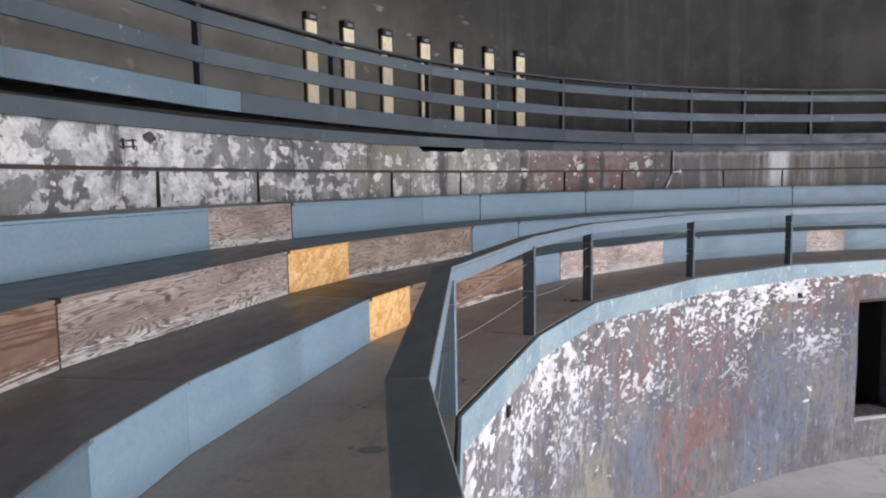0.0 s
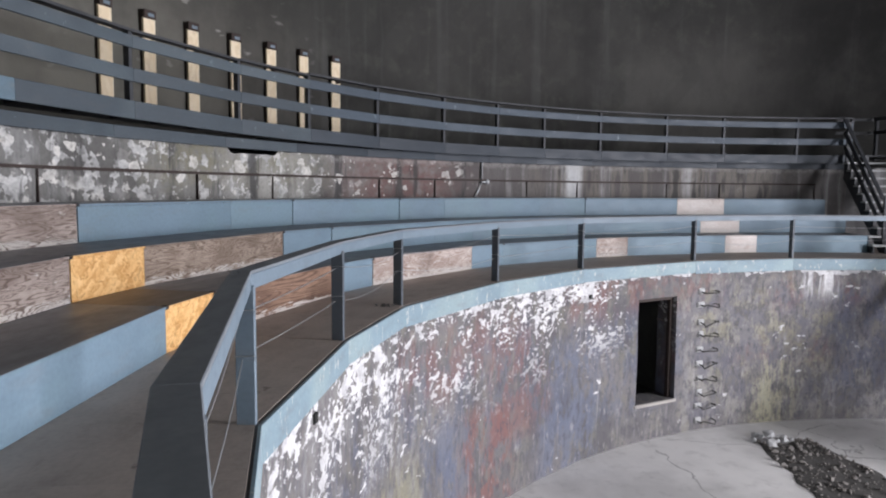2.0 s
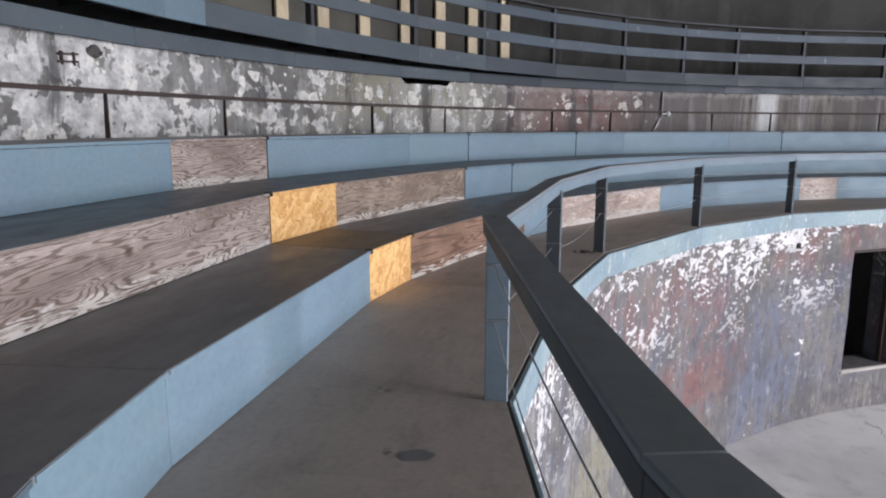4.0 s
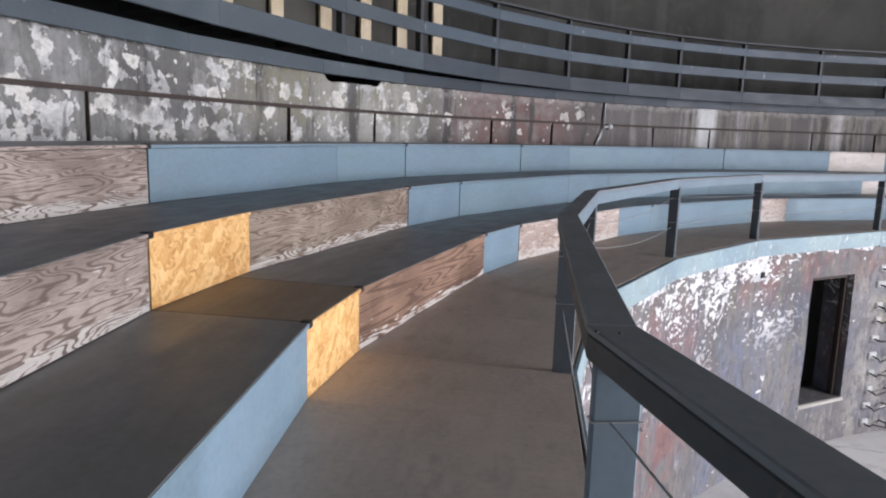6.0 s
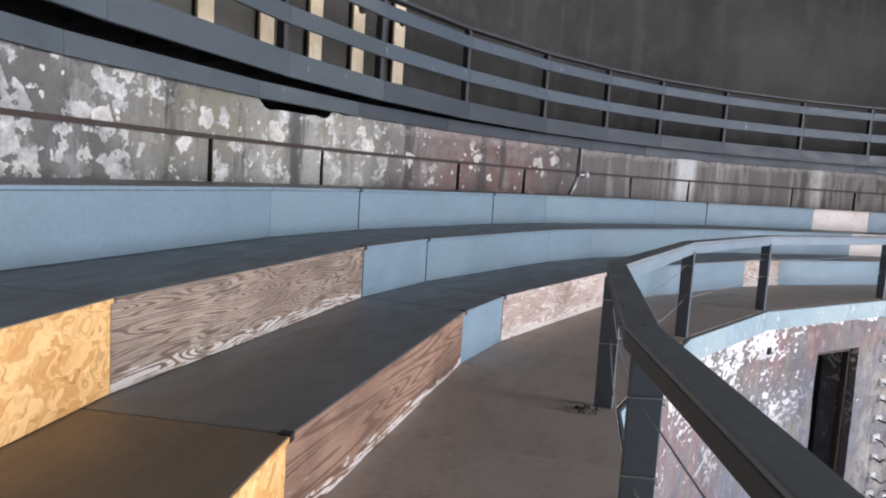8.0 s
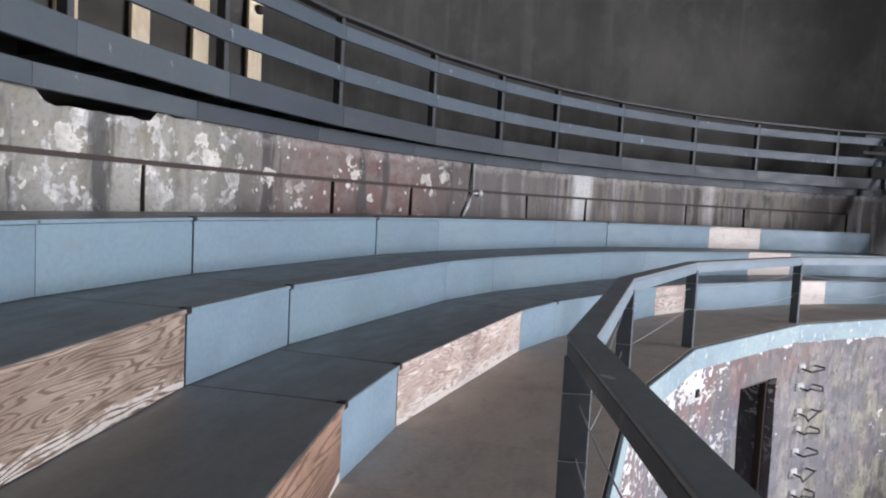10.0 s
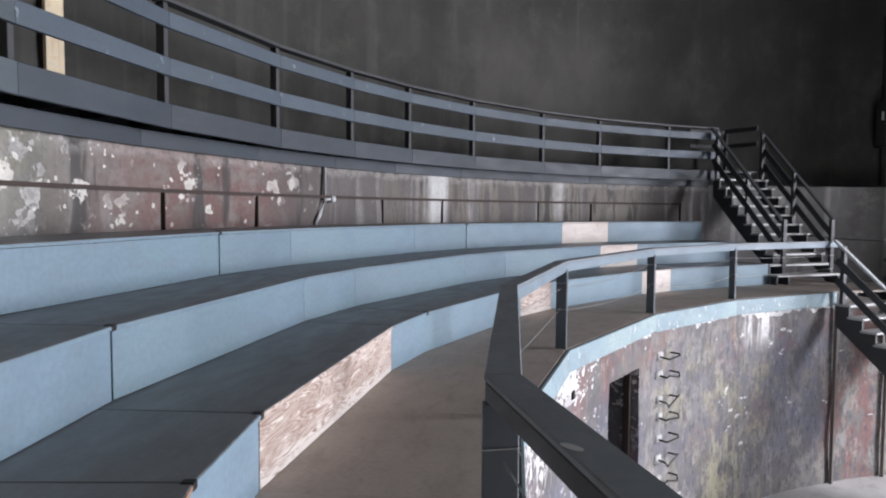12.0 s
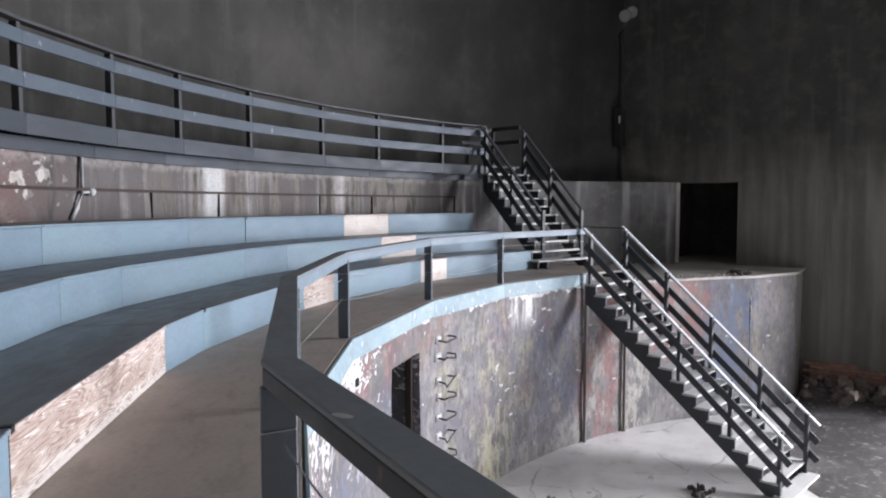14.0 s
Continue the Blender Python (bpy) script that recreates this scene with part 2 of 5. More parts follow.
def plywood(name, dark, light, white=0.5, rings=30.0, upright=False, straight=False, lines=0.75):
    """Rotary-cut veneer: thin dark growth lines on a pale ground, weathered, with scraps of old white paint."""
    k = Mat(name, 0.85)
    v = k.own((3.2, 0.9, 1) if upright else (0.16, 2.6, 1) if straight else (0.60, 5.6, 1))
    h = k.noise(v, 1.5, 2.0, 0.45, 0.15 if straight else 0.35)
    w = k.math("SINE", k.math("MULTIPLY", h, rings * (4.4 if not upright else 3.6)))
    fuzz = k.noise(k.own((6, 90, 1)), 2.0, 5, 0.7)
    break_up = k.noise(k.own((2.2, 9, 1)), 2.2, 5, 0.65)
    line = k.ramp(k.math("ADD", w, k.math("ADD", k.math("MULTIPLY", k.math("SUBTRACT", fuzz, 0.5), 1.5), k.math("MULTIPLY", k.math("SUBTRACT", break_up, 0.5), 1.2))), 0.0, 0.9)
    fade = k.noise(k.own((0.9, 1.8, 1)), 1.4, 5, 0.6)
    ground = k.mix(k.ramp(fade, 0.36, 0.64), light, tuple(0.45 * a + 0.55 * b for a, b in zip(light, dark)))
    ground = k.mix(k.ramp(fuzz, 0.35, 0.7, 0, 0.35), ground, dark)
    c = k.mix(k.math("MULTIPLY", line, lines), ground, dark)
    dirt = k.noise(k.own((1.3, 1.0, 1), 53.0), 2.0, 6, 0.68)
    c = k.mix(k.ramp(dirt, 0.54, 0.72, 0, 0.45), c, tuple(x * 0.45 for x in dark))
    knots = k.cells(k.own((1.0, 1.6, 1)), 1.3)
    c = k.mix(k.ramp(knots, 0.02, 0.08, 0.8, 0), c, (0.06, 0.028, 0.014))
    # scraps of white: on the ridges, and thicker along the foot of the panel where it was splashed
    u, z = k.split()
    foot = k.math("FRACT", k.math("DIVIDE", z, RISE))
    low = k.ramp(foot, 0.02, 0.34, 0.24, 0.0)
    paint = k.math("ADD", k.noise(k.own((1.8, 6, 1)), 2.4, 7, 0.72), k.math("SUBTRACT", k.math("ADD", low, 0.06), k.math("MULTIPLY", line, 0.13)))
    c = k.mix(k.ramp(paint, 0.86 - 0.3 * white, 0.92 - 0.3 * white, 0, 0.8), c, (0.66, 0.63, 0.59))
    k.bump(k.math("SUBTRACT", k.math("MULTIPLY", fuzz, 0.4), line), 0.5, 0.004)
    return k.done(c)


def strand_board(name):
    k = Mat(name, 0.6)
    v = k.own()
    bend = k.noise(v, 6, 2)
    n = k.t.nodes.new("ShaderNodeVectorMath")
    n.operation = "ADD"
    k.put(n.inputs[0], v)
    k.put(n.inputs[1], k.math("MULTIPLY", bend, 0.5))
    a = k.cells(k.map((11, 30, 1), vec=n.outputs[0], turn=0.5), 1.0, want="Color")
    b = k.cells(k.map((26, 10, 1), vec=n.outputs[0], turn=-0.3), 1.0, want="Color")
    sep = k.t.nodes.new("ShaderNodeSeparateColor")
    k.put(sep.inputs[0], k.mix(0.5, a, b))
    f = sep.outputs[0]
    c = k.mix(k.ramp(f, 0.25, 0.75), (0.62, 0.33, 0.11), (0.82, 0.52, 0.22))
    c = k.mix(k.ramp(sep.outputs[1], 0.62, 0.8, 0, 0.7), c, (0.88, 0.60, 0.28))
    c = k.mix(k.ramp(sep.outputs[2], 0.72, 0.86, 0, 0.55), c, (0.36, 0.16, 0.04))
    k.bump(f, 0.4, 0.004)
    return k.done(c)


def U(a, r):
    return radians(180 - a) * r


def region(k, a0, a1, z0, z1, r, soft_u=0.5, soft_z=0.4, wob=0.0):
    """A patch of the unrolled wall between two angles and two heights, with a ragged rim."""
    u, z = k.split()
    if wob:
        rag = k.math("MULTIPLY", k.math("SUBTRACT", k.noise(k.uv, 1.1, 5, 0.65), 0.5), wob)
        u, z = k.math("ADD", u, rag), k.math("ADD", z, rag)
    hi, lo = U(min(a0, a1), r), U(max(a0, a1), r)
    m = k.math("MULTIPLY", k.ramp(u, lo - soft_u, lo + soft_u), k.ramp(u, hi - soft_u, hi + soft_u, 1, 0))
    n = k.math("MULTIPLY", k.ramp(z, z0 - soft_z, z0 + soft_z), k.ramp(z, z1 - soft_z, z1 + soft_z, 1, 0))
    return k.math("MULTIPLY", m, n)


def warp(k, vec, scale=2.0, amount=0.2):
    """Coordinates pushed about by a noise, so that borders run unevenly."""
    nz = k.t.nodes.new("ShaderNodeTexNoise")
    k.put(nz.inputs["Vector"], vec)
    nz.inputs["Scale"].default_value, nz.inputs["Detail"].default_value = scale, 4
    n = k.t.nodes.new("ShaderNodeVectorMath")
    n.operation = "MULTIPLY_ADD"
    k.put(n.inputs[0], nz.outputs["Color"])
    n.inputs[1].default_value = (amount, amount, 0)
    k.put(n.inputs[2], vec)
    return n.outputs[0]


def pit_concrete(name):
    """Old concrete under layers of flaking mural paint: red, blue, ochre and white."""
    k = Mat(name, 0.8)
    r = R_PIT
    big = k.noise(k.uv, 0.7, 6, 0.62)
    run = k.noise(k.map((5.0, 0.35, 1)), 1.0, 5, 0.6)
    blot = k.noise(k.uv, 3.2, 7, 0.68)
    dabs = k.noise(k.map((2.2, 1.0, 1), (3, 7, 0)), 3.0, 6, 0.7)
    c = k.mix(k.ramp(big, 0.35, 0.65), (0.100, 0.096, 0.102), (0.185, 0.176, 0.178))
    c = k.mix(k.ramp(k.noise(k.map((1.7, 0.8, 1), (1, 6, 0)), 1.6, 6, 0.7), 0.47, 0.64, 0, 0.6), c, (0.215, 0.205, 0.165))

    def daub(col, strength, a0, a1, z0, z1, off=0.0, ragged=0.9, tall=0.6):
        f = k.ramp(k.math("ADD", k.noise(k.map((1.5, tall, 1), (off, off * 0.7, 0)), 1.3, 6, 0.66), k.math("MULTIPLY", k.math("SUBTRACT", dabs, 0.5), 0.6)), 0.44, 0.56, 0, strength)
        return k.mix(k.math("MULTIPLY", f, region(k, a0, a1, z0, z1, r, 0.3, 0.3, ragged)), c, col)

    blue, red, ochre = (0.11, 0.132, 0.20), (0.205, 0.10, 0.09), (0.30, 0.285, 0.185)
    c = daub(blue, 0.42, 178, 99, -3.0, -0.8, 7)
    c = daub((0.37, 0.36, 0.33), 0.6, 100, 64, -3.5, -0.4, 47, 0.9, 1.0)
    c = daub((0.31, 0.295, 0.205), 0.55, 98, 79, -2.5, -0.6, 2, 0.9, 1.6)
    c = daub((0.150, 0.148, 0.178), 0.75, 99, 72, -3.4, -0.5, 14, 0.9, 1.2)
    c = daub((0.13, 0.14, 0.19), 0.8, 80, 70, -3.0, -0.5, 16)
    c = daub((0.42, 0.40, 0.27), 0.75, 90, 84, -3.8, -2.2, 21, 0.4, 0.3)
    c = daub(ochre, 0.6, 150, 139, -3.8, -2.0, 23, 0.6, 0.4)
    for i, (a0, a1, z0, z1) in enumerate(((135, 126.5, -4.0, -1.9), (130, 121, -2.6, -1.0), (118, 95, -0.95, -0.2), (71.5, 64, -3.8, -0.2), (60, 50, -2.2, -0.2), (88, 76, -1.0, -0.45), (92, 80, -2.2, -1.9), (145, 126, -1.4, -0.5))):
        c = daub(red, 0.85 if i in (0, 3, 4) else 0.6, a0, a1, z0, z1, 5 + i)
    for i, (a0, a1, z0, z1, col) in enumerate(((51, 42, -3.4, -0.5, (0.11, 0.135, 0.20)), (46, 43, -2.6, -0.6, (0.30, 0.25, 0.14)), (140, 135, -3.8, -2.0, blue), (122, 113, -3.8, -1.3, (0.13, 0.15, 0.21)), (64, 60, -3.8, -1.0, (0.36, 0.35, 0.31)))):
        c = daub(col, 0.75, a0, a1, z0, z1, 31 + i)
    c = k.mix(k.ramp(run, 0.55, 0.72, 0, 0.5), c, (0.10, 0.10, 0.11))
    c = k.mix(k.ramp(k.noise(k.map((7, 0.5, 1), (3, 3, 0)), 1.0, 4), 0.60, 0.72, 0, 0.3), c, (0.45, 0.45, 0.45))
    c = k.mix(k.ramp(dabs, 0.56, 0.66, 0, 0.42), c, (0.42, 0.41, 0.385))
    c = k.mix(k.ramp(k.noise(k.map((2.4, 1.1, 1), (8, 2, 0)), 4.0, 6, 0.7), 0.50, 0.62, 0, 0.65), c, (0.078, 0.076, 0.092))
    c = daub(red, 0.9, 60, 52, -1.7, -0.3, 51, 0.5)
    c = daub((0.10, 0.125, 0.19), 0.8, 51, 44, -3.0, -0.4, 53, 0.5)
    # grey rain-washed streaks on the near stretch
    paler = k.ramp(k.noise(k.map((3.4, 0.9, 1), (1, 9, 0), vec=warp(k, k.uv, 3.0, 0.15)), 1.6, 6, 0.66), 0.46, 0.60, 0, 0.55)
    c = k.mix(k.math("MULTIPLY", paler, region(k, 226, 140, -2.9, 0.2, r, 1.6, 0.6, 1.2)), c, (0.27, 0.27, 0.265))
    # flakes of white limewash, thick under the fascia and thinning downward
    near = region(k, 226, 136, -1.9, 0.2, r, 2.4, 1.1, 1.4)
    edge = region(k, 226, 112, -0.75, 0.2, r, 0.8, 0.45, 0.6)
    lip = region(k, 226, 68, -0.33, 0.2, r, 0.6, 0.07, 0.30)
    fv = warp(k, k.uv, 5.0, 0.10)
    flake = k.math("ADD", k.noise(k.map((0.50, 0.90, 1), vec=fv), 6.5, 6, 0.62), k.math("MULTIPLY", k.math("SUBTRACT", k.noise(k.map((0.7, 0.7, 1), (11, 4, 0)), 1.3, 4), 0.5), 0.60))
    cover = k.math("MAXIMUM", k.math("MULTIPLY", near, 0.070), k.math("MAXIMUM", k.math("MULTIPLY", edge, 0.175), k.math("MULTIPLY", lip, 0.21)))
    white = k.ramp(k.math("ADD", flake, cover), 0.695, 0.715)
    wv = warp(k, k.uv, 9.0, 0.09)
    clump = k.math("MULTIPLY", k.math("SUBTRACT", k.noise(k.map(shift=(6, 1, 0)), 1.1, 4, 0.6), 0.5), 0.75)
    spots = 0.0
    for su, sv, sc, off in ((0.55, 0.80, 10.0, 0.0), (0.7, 0.9, 17.0, 3.0)):
        dab = k.noise(k.map((su, sv, 1), (off, off, 0), vec=wv), sc, 2.0, 0.5)
        spots = k.math("MAXIMUM", spots, k.ramp(k.math("ADD", k.math("ADD", dab, clump), k.math("MULTIPLY", k.math("MAXIMUM", near, edge), 0.05)), 0.640, 0.665))
    spots = k.math("MULTIPLY", spots, region(k, 226, 108.5, -1.5, 0.2, r, 0.5, 0.8, 1.2))
    drips = k.math("MULTIPLY", k.ramp(k.noise(k.map((5.5, 0.4, 1), (2, 2, 0), vec=warp(k, k.uv, 3.0, 0.12)), 1.0, 4), 0.48, 0.60), region(k, 83.5, 79, -0.80, 0.2, r, 0.15, 0.25, 0.3))
    white = k.math("MAXIMUM", white, k.math("MAXIMUM", spots, drips))
    tone = k.mix(k.ramp(k.noise(k.uv, 4.0, 5, 0.65), 0.40, 0.68), (0.78, 0.78, 0.78), (0.48, 0.48, 0.49))
    c = k.mix(k.math("MULTIPLY", white, 0.9), c, tone)
    c = k.mix(k.ramp(k.noise(k.uv, 24, 4), 0.45, 0.8, 0, 0.4), c, (0.09, 0.09, 0.09))
    k.bump(k.math("ADD", k.math("MULTIPLY", white, 0.6), k.math("ADD", k.math("MULTIPLY", blot, 0.7), k.math("MULTIPLY", k.noise(k.uv, 30, 4), 0.25))), 0.5, 0.012)
    return k.done(c)


def bench_wall_concrete(name):
    """The wall behind the benches: streaked grey, rust-red in one stretch, lichen-white patches."""
    k = Mat(name, 0.85)
    r = R_WALL
    big = k.noise(k.uv, 0.9, 6, 0.6)
    run = k.noise(k.map((2.4, 0.35, 1), vec=warp(k, k.uv, 3.0, 0.10)), 1.0, 5, 0.64)
    blot = k.noise(k.uv, 4.0, 7, 0.68)
    c = k.mix(k.ramp(big, 0.35, 0.65), (0.095, 0.094, 0.090), (0.20, 0.20, 0.188))
    c = k.mix(k.ramp(k.noise(k.map((2.0, 0.5, 1), (7, 3, 0)), 1.7, 6, 0.66), 0.48, 0.62, 0, 0.6), c, (0.27, 0.275, 0.27))
    c = k.mix(k.math("MULTIPLY", region(k, 127, 112.5, 0.5, 3, r, 0.9, 0.4, 1.2), k.ramp(blot, 0.35, 0.6, 0.35, 0.9)), c, (0.15, 0.085, 0.078))
    c = k.mix(k.math("MULTIPLY", region(k, 115.5, 66, 0.5, 3, r, 0.5, 0.4, 0.8), 0.8), c, (0.098, 0.088, 0.086))
    c = k.mix(k.math("MULTIPLY", region(k, 105, 76, 0.5, 3, r, 1.2, 0.4, 0.8), k.ramp(run, 0.42, 0.58, 0, 0.7)), c, (0.23, 0.21, 0.18))
    c = k.mix(k.math("MULTIPLY", region(k, 144, 130, 1.5, 3, r, 0.8, 0.3, 1.0), k.ramp(blot, 0.38, 0.6, 0.15, 0.75)), c, (0.19, 0.18, 0.118))
    c = k.mix(k.math("MULTIPLY", region(k, 138.5, 131, 0.5, 2.1, r, 0.5, 0.3, 0.9), k.ramp(k.noise(k.map((1.6, 0.6, 1), (2, 5, 0)), 1.5, 6, 0.65), 0.40, 0.60, 0.1, 0.75)), c, (0.36, 0.36, 0.335))
    # flaking limewash: nearly whole at the far end, broken patches nearer
    left = region(k, 226, 128, 0.5, 3, r, 1.8, 0.4, 0.8)
    full = region(k, 226, 153, 0.5, 3, r, 1.3, 0.4, 0.8)
    fv = warp(k, k.uv, 6.0, 0.09)
    flake = k.math("ADD", k.noise(k.map((1.0, 0.9, 1), vec=fv), 4.2, 5, 0.62), k.math("MULTIPLY", k.math("SUBTRACT", k.noise(k.map((1.2, 0.6, 1), (4, 1, 0)), 1.3, 4), 0.5), 0.5))
    white = k.ramp(k.math("ADD", flake, k.math("ADD", k.math("MULTIPLY", left, 0.10), k.math("MULTIPLY", full, 0.10))), 0.640, 0.662)
    pale = k.mix(k.ramp(k.noise(k.uv, 5.0, 6, 0.68), 0.36, 0.62), (0.64, 0.645, 0.63), (0.33, 0.335, 0.33))
    c = k.mix(k.math("MULTIPLY", white, k.math("ADD", k.math("MULTIPLY", left, 0.72), 0.10)), c, pale)
    stain = k.ramp(run, 0.54, 0.64, 0, 0.85)
    c = k.mix(stain, c, (0.048, 0.048, 0.048))
    drip = k.ramp(k.noise(k.map((2.3, 0.10, 1), (4, 2, 0), vec=warp(k, k.uv, 2.0, 0.06)), 1.0, 4, 0.6), 0.52, 0.68)
    c = k.mix(k.math("MULTIPLY", drip, k.math("MULTIPLY", region(k, 111, 66, 0.5, 3, r, 0.5, 0.4), k.ramp(blot, 0.3, 0.6, 0.35, 0.8))), c, (0.50, 0.50, 0.50))
    c = k.mix(k.math("MULTIPLY", region(k, 101.3, 99.6, 0.5, 3, r, 0.08, 0.4, 0.25), 0.7), c, (0.62, 0.64, 0.64))
    # round lichen blots of several sizes with pale rims
    for scale, shift, lo, keep, amt in ((2.6, 0.0, 0.30, 0.66, 0.8), (4.6, 5.0, 0.31, 0.66, 0.85), (12.0, 9.0, 0.24, 0.80, 0.95)):
        wv = warp(k, k.map(shift=(shift, shift * 0.6, 0)), 7.0, 1.25 / scale)
        d = k.cells(wv, scale)
        sep = k.t.nodes.new("ShaderNodeSeparateColor")
        k.put(sep.inputs[0], k.cells(wv, scale, want="Color"))
        blob = k.math("MULTIPLY", k.ramp(k.math("ADD", d, k.math("MULTIPLY", k.math("SUBTRACT", k.noise(k.uv, 26, 5, 0.7), 0.5), 0.35)), lo, lo + 0.05, 1, 0), k.ramp(sep.outputs[0], keep, keep + 0.02))
        body = k.math("MULTIPLY", blob, k.ramp(d, lo * 0.3, lo * 0.85, 0.55, amt))
        c = k.mix(k.math("MULTIPLY", body, k.math("MULTIPLY", region(k, 226, 114, 0.5, 3, r, 0.8, 0.4, 0.6), k.ramp(k.noise(k.map(shift=(shift, 2, 0)), 0.9, 3), 0.40, 0.55, 0.15, 1))), c, (0.66, 0.65, 0.61))
    rimtop = k.math("MULTIPLY", k.ramp(blot, 0.42, 0.52), region(k, 129, 66, 1.96, 3, r, 0.8, 0.05, 0.25))
    c = k.mix(k.math("MULTIPLY", rimtop, 0.3), c, (0.46, 0.45, 0.43))
    c = k.mix(k.ramp(k.noise(k.uv, 22, 4), 0.45, 0.8, 0, 0.4), c, (0.06, 0.06, 0.06))
    k.bump(k.math("ADD", white, blot), 0.5, 0.014)
    return k.done(c)


def dark_concrete(name, base, streak=0.5, chalk=0.0, drip=2.2, smear=None, clouds=(), paler=None):
    k = Mat(name, 0.9)
    big = k.noise(k.uv, 0.35, 6, 0.6)
    run = k.noise(k.map((1.6, 0.1, 1)), 1.0, 6, 0.62)
    mott = k.noise(k.uv, 2.0, 7, 0.66)
    c = k.mix(k.ramp(big, 0.35, 0.66), tuple(x * 0.68 for x in base), tuple(x * 1.15 for x in base))
    c = k.mix(k.ramp(run, 0.52, 0.72, 0, streak), c, tuple(x * 0.33 for x in base))
    c = k.mix(k.ramp(mott, 0.48, 0.68, 0, 0.55), c, (base[0] * 1.7, base[1] * 1.7, base[2] * 1.58))
    c = k.mix(k.ramp(k.noise(k.map((1, 0.8, 1), (5, 5, 0)), 0.8, 7, 0.7), 0.5, 0.68, 0, 0.6), c, tuple(x * 0.45 for x in base))
    if chalk:
        c = k.mix(k.ramp(k.noise(k.uv, 3.1, 8, 0.75), 0.66, 0.7, 0, chalk), c, (0.5, 0.5, 0.46))
        c = k.mix(k.ramp(k.noise(k.map((drip, 0.10, 1), (9, 5, 0)), 1.0, 5, 0.6), 0.54, 0.68, 0, chalk), c, (0.42, 0.42, 0.42))
    if smear:
        f = k.math("MULTIPLY", k.ramp(k.noise(k.map((1.0, 0.8, 1), (2, 7, 0)), 0.7, 6, 0.6), 0.30, 0.66, 0.35, 0.85), region(k, *smear, 2.0, 0.9, 0.8))
        c = k.mix(f, c, (0.105, 0.100, 0.086))
        c = k.mix(k.math("MULTIPLY", k.ramp(k.cells(warp(k, k.map((0.6, 1.2, 1)), 5, 0.30), 3.2), 0.05, 0.20, 0.6, 0), region(k, *smear, 1.5, 0.5, 0.8)), c, (0.36, 0.35, 0.33))
    # Paler tone below a wavering height, base tone above it.
    if paler:
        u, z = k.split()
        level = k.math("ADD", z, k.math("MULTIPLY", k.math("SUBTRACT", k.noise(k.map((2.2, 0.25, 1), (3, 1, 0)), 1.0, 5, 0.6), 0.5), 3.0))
        c = k.mix(k.math("MULTIPLY", k.ramp(level, paler[0] - 1.4, paler[0] + 1.2, 0.8, 0), k.ramp(run, 0.35, 0.6, 1.0, 0.45)), c, paler[1])
    # Pale clouds are stains; the broad dark ones paint shade into the wall.
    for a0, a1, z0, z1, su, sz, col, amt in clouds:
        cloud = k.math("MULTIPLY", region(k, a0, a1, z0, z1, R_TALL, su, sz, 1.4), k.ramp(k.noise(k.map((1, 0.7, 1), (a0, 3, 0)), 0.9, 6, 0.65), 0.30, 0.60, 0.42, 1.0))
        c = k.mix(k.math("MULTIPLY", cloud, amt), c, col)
    k.bump(k.math("ADD", mott, k.math("MULTIPLY", k.noise(k.uv, 18, 5), 0.4)), 0.4, 0.015)
    return k.done(c)


def slab_concrete(name, base=(0.66, 0.655, 0.645)):
    k = Mat(name, 0.82)
    big, mott = k.noise(k.uv, 0.4, 6, 0.6), k.noise(k.uv, 2.6, 7, 0.65)
    c = k.mix(k.ramp(big, 0.35, 0.65), tuple(x * 0.8 for x in base), tuple(x * 1.12 for x in base))
    c = k.mix(k.ramp(mott, 0.5, 0.75, 0, 0.35), c, tuple(x * 0.32 for x in base))
    bend = k.noise(k.uv, 1.3, 4)
    n = k.t.nodes.new("ShaderNodeVectorMath")
    n.operation = "ADD"
    k.put(n.inputs[0], k.uv)
    k.put(n.inputs[1], k.math("MULTIPLY", bend, 0.8))
    crack = k.cells(n.outputs[0], 0.42, "DISTANCE_TO_EDGE")
    c = k.mix(k.math("MULTIPLY", k.ramp(crack, 0.002, 0.008, 0.6, 0), k.ramp(k.noise(k.uv, 0.5, 2), 0.45, 0.55)), c, (0.12, 0.12, 0.12))
    k.bump(k.math("ADD", mott, k.math("MULTIPLY", k.noise(k.uv, 30, 4), 0.3)), 0.3, 0.008)
    return k.done(c)


def plain(name, colour, rough=0.7, metal=0.0, scale=9.0, amount=0.4):
    k = Mat(name, rough, metal)
    v = k.own()
    f = k.noise(v, scale, 5, 0.6)
    c = k.mix(k.ramp(f, 0.35, 0.7, 0, amount), colour, tuple(x * 0.45 for x in colour))
    k.bump(f, 0.2, 0.004)
    return k.done(c)


M_BLUE = painted("blue_paint", (0.190, 0.280, 0.352), (0.17, 0.16, 0.15), 0.5, 0.72, 0.2, alt=(0.182, 0.276, 0.332))
M_BLUE_DIM = painted("dim_blue_paint", (0.118, 0.180, 0.225), (0.30, 0.37, 0.41), 0.5, 0.62, 0.3, alt=(0.085, 0.122, 0.150))
M_BLUE_OLD = painted("faded_blue_paint", (0.25, 0.355, 0.41), (0.55, 0.56, 0.54), 0.55, 0.57, 0.35, alt=(0.31, 0.41, 0.43))
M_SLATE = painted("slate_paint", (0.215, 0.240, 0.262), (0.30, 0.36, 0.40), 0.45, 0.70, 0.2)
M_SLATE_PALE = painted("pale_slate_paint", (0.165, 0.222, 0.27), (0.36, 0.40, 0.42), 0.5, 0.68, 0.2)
M_SEAT = painted("dark_deck_paint", (0.205, 0.215, 0.226), (0.26, 0.25, 0.24), 0.38, 0.70, 0.3)
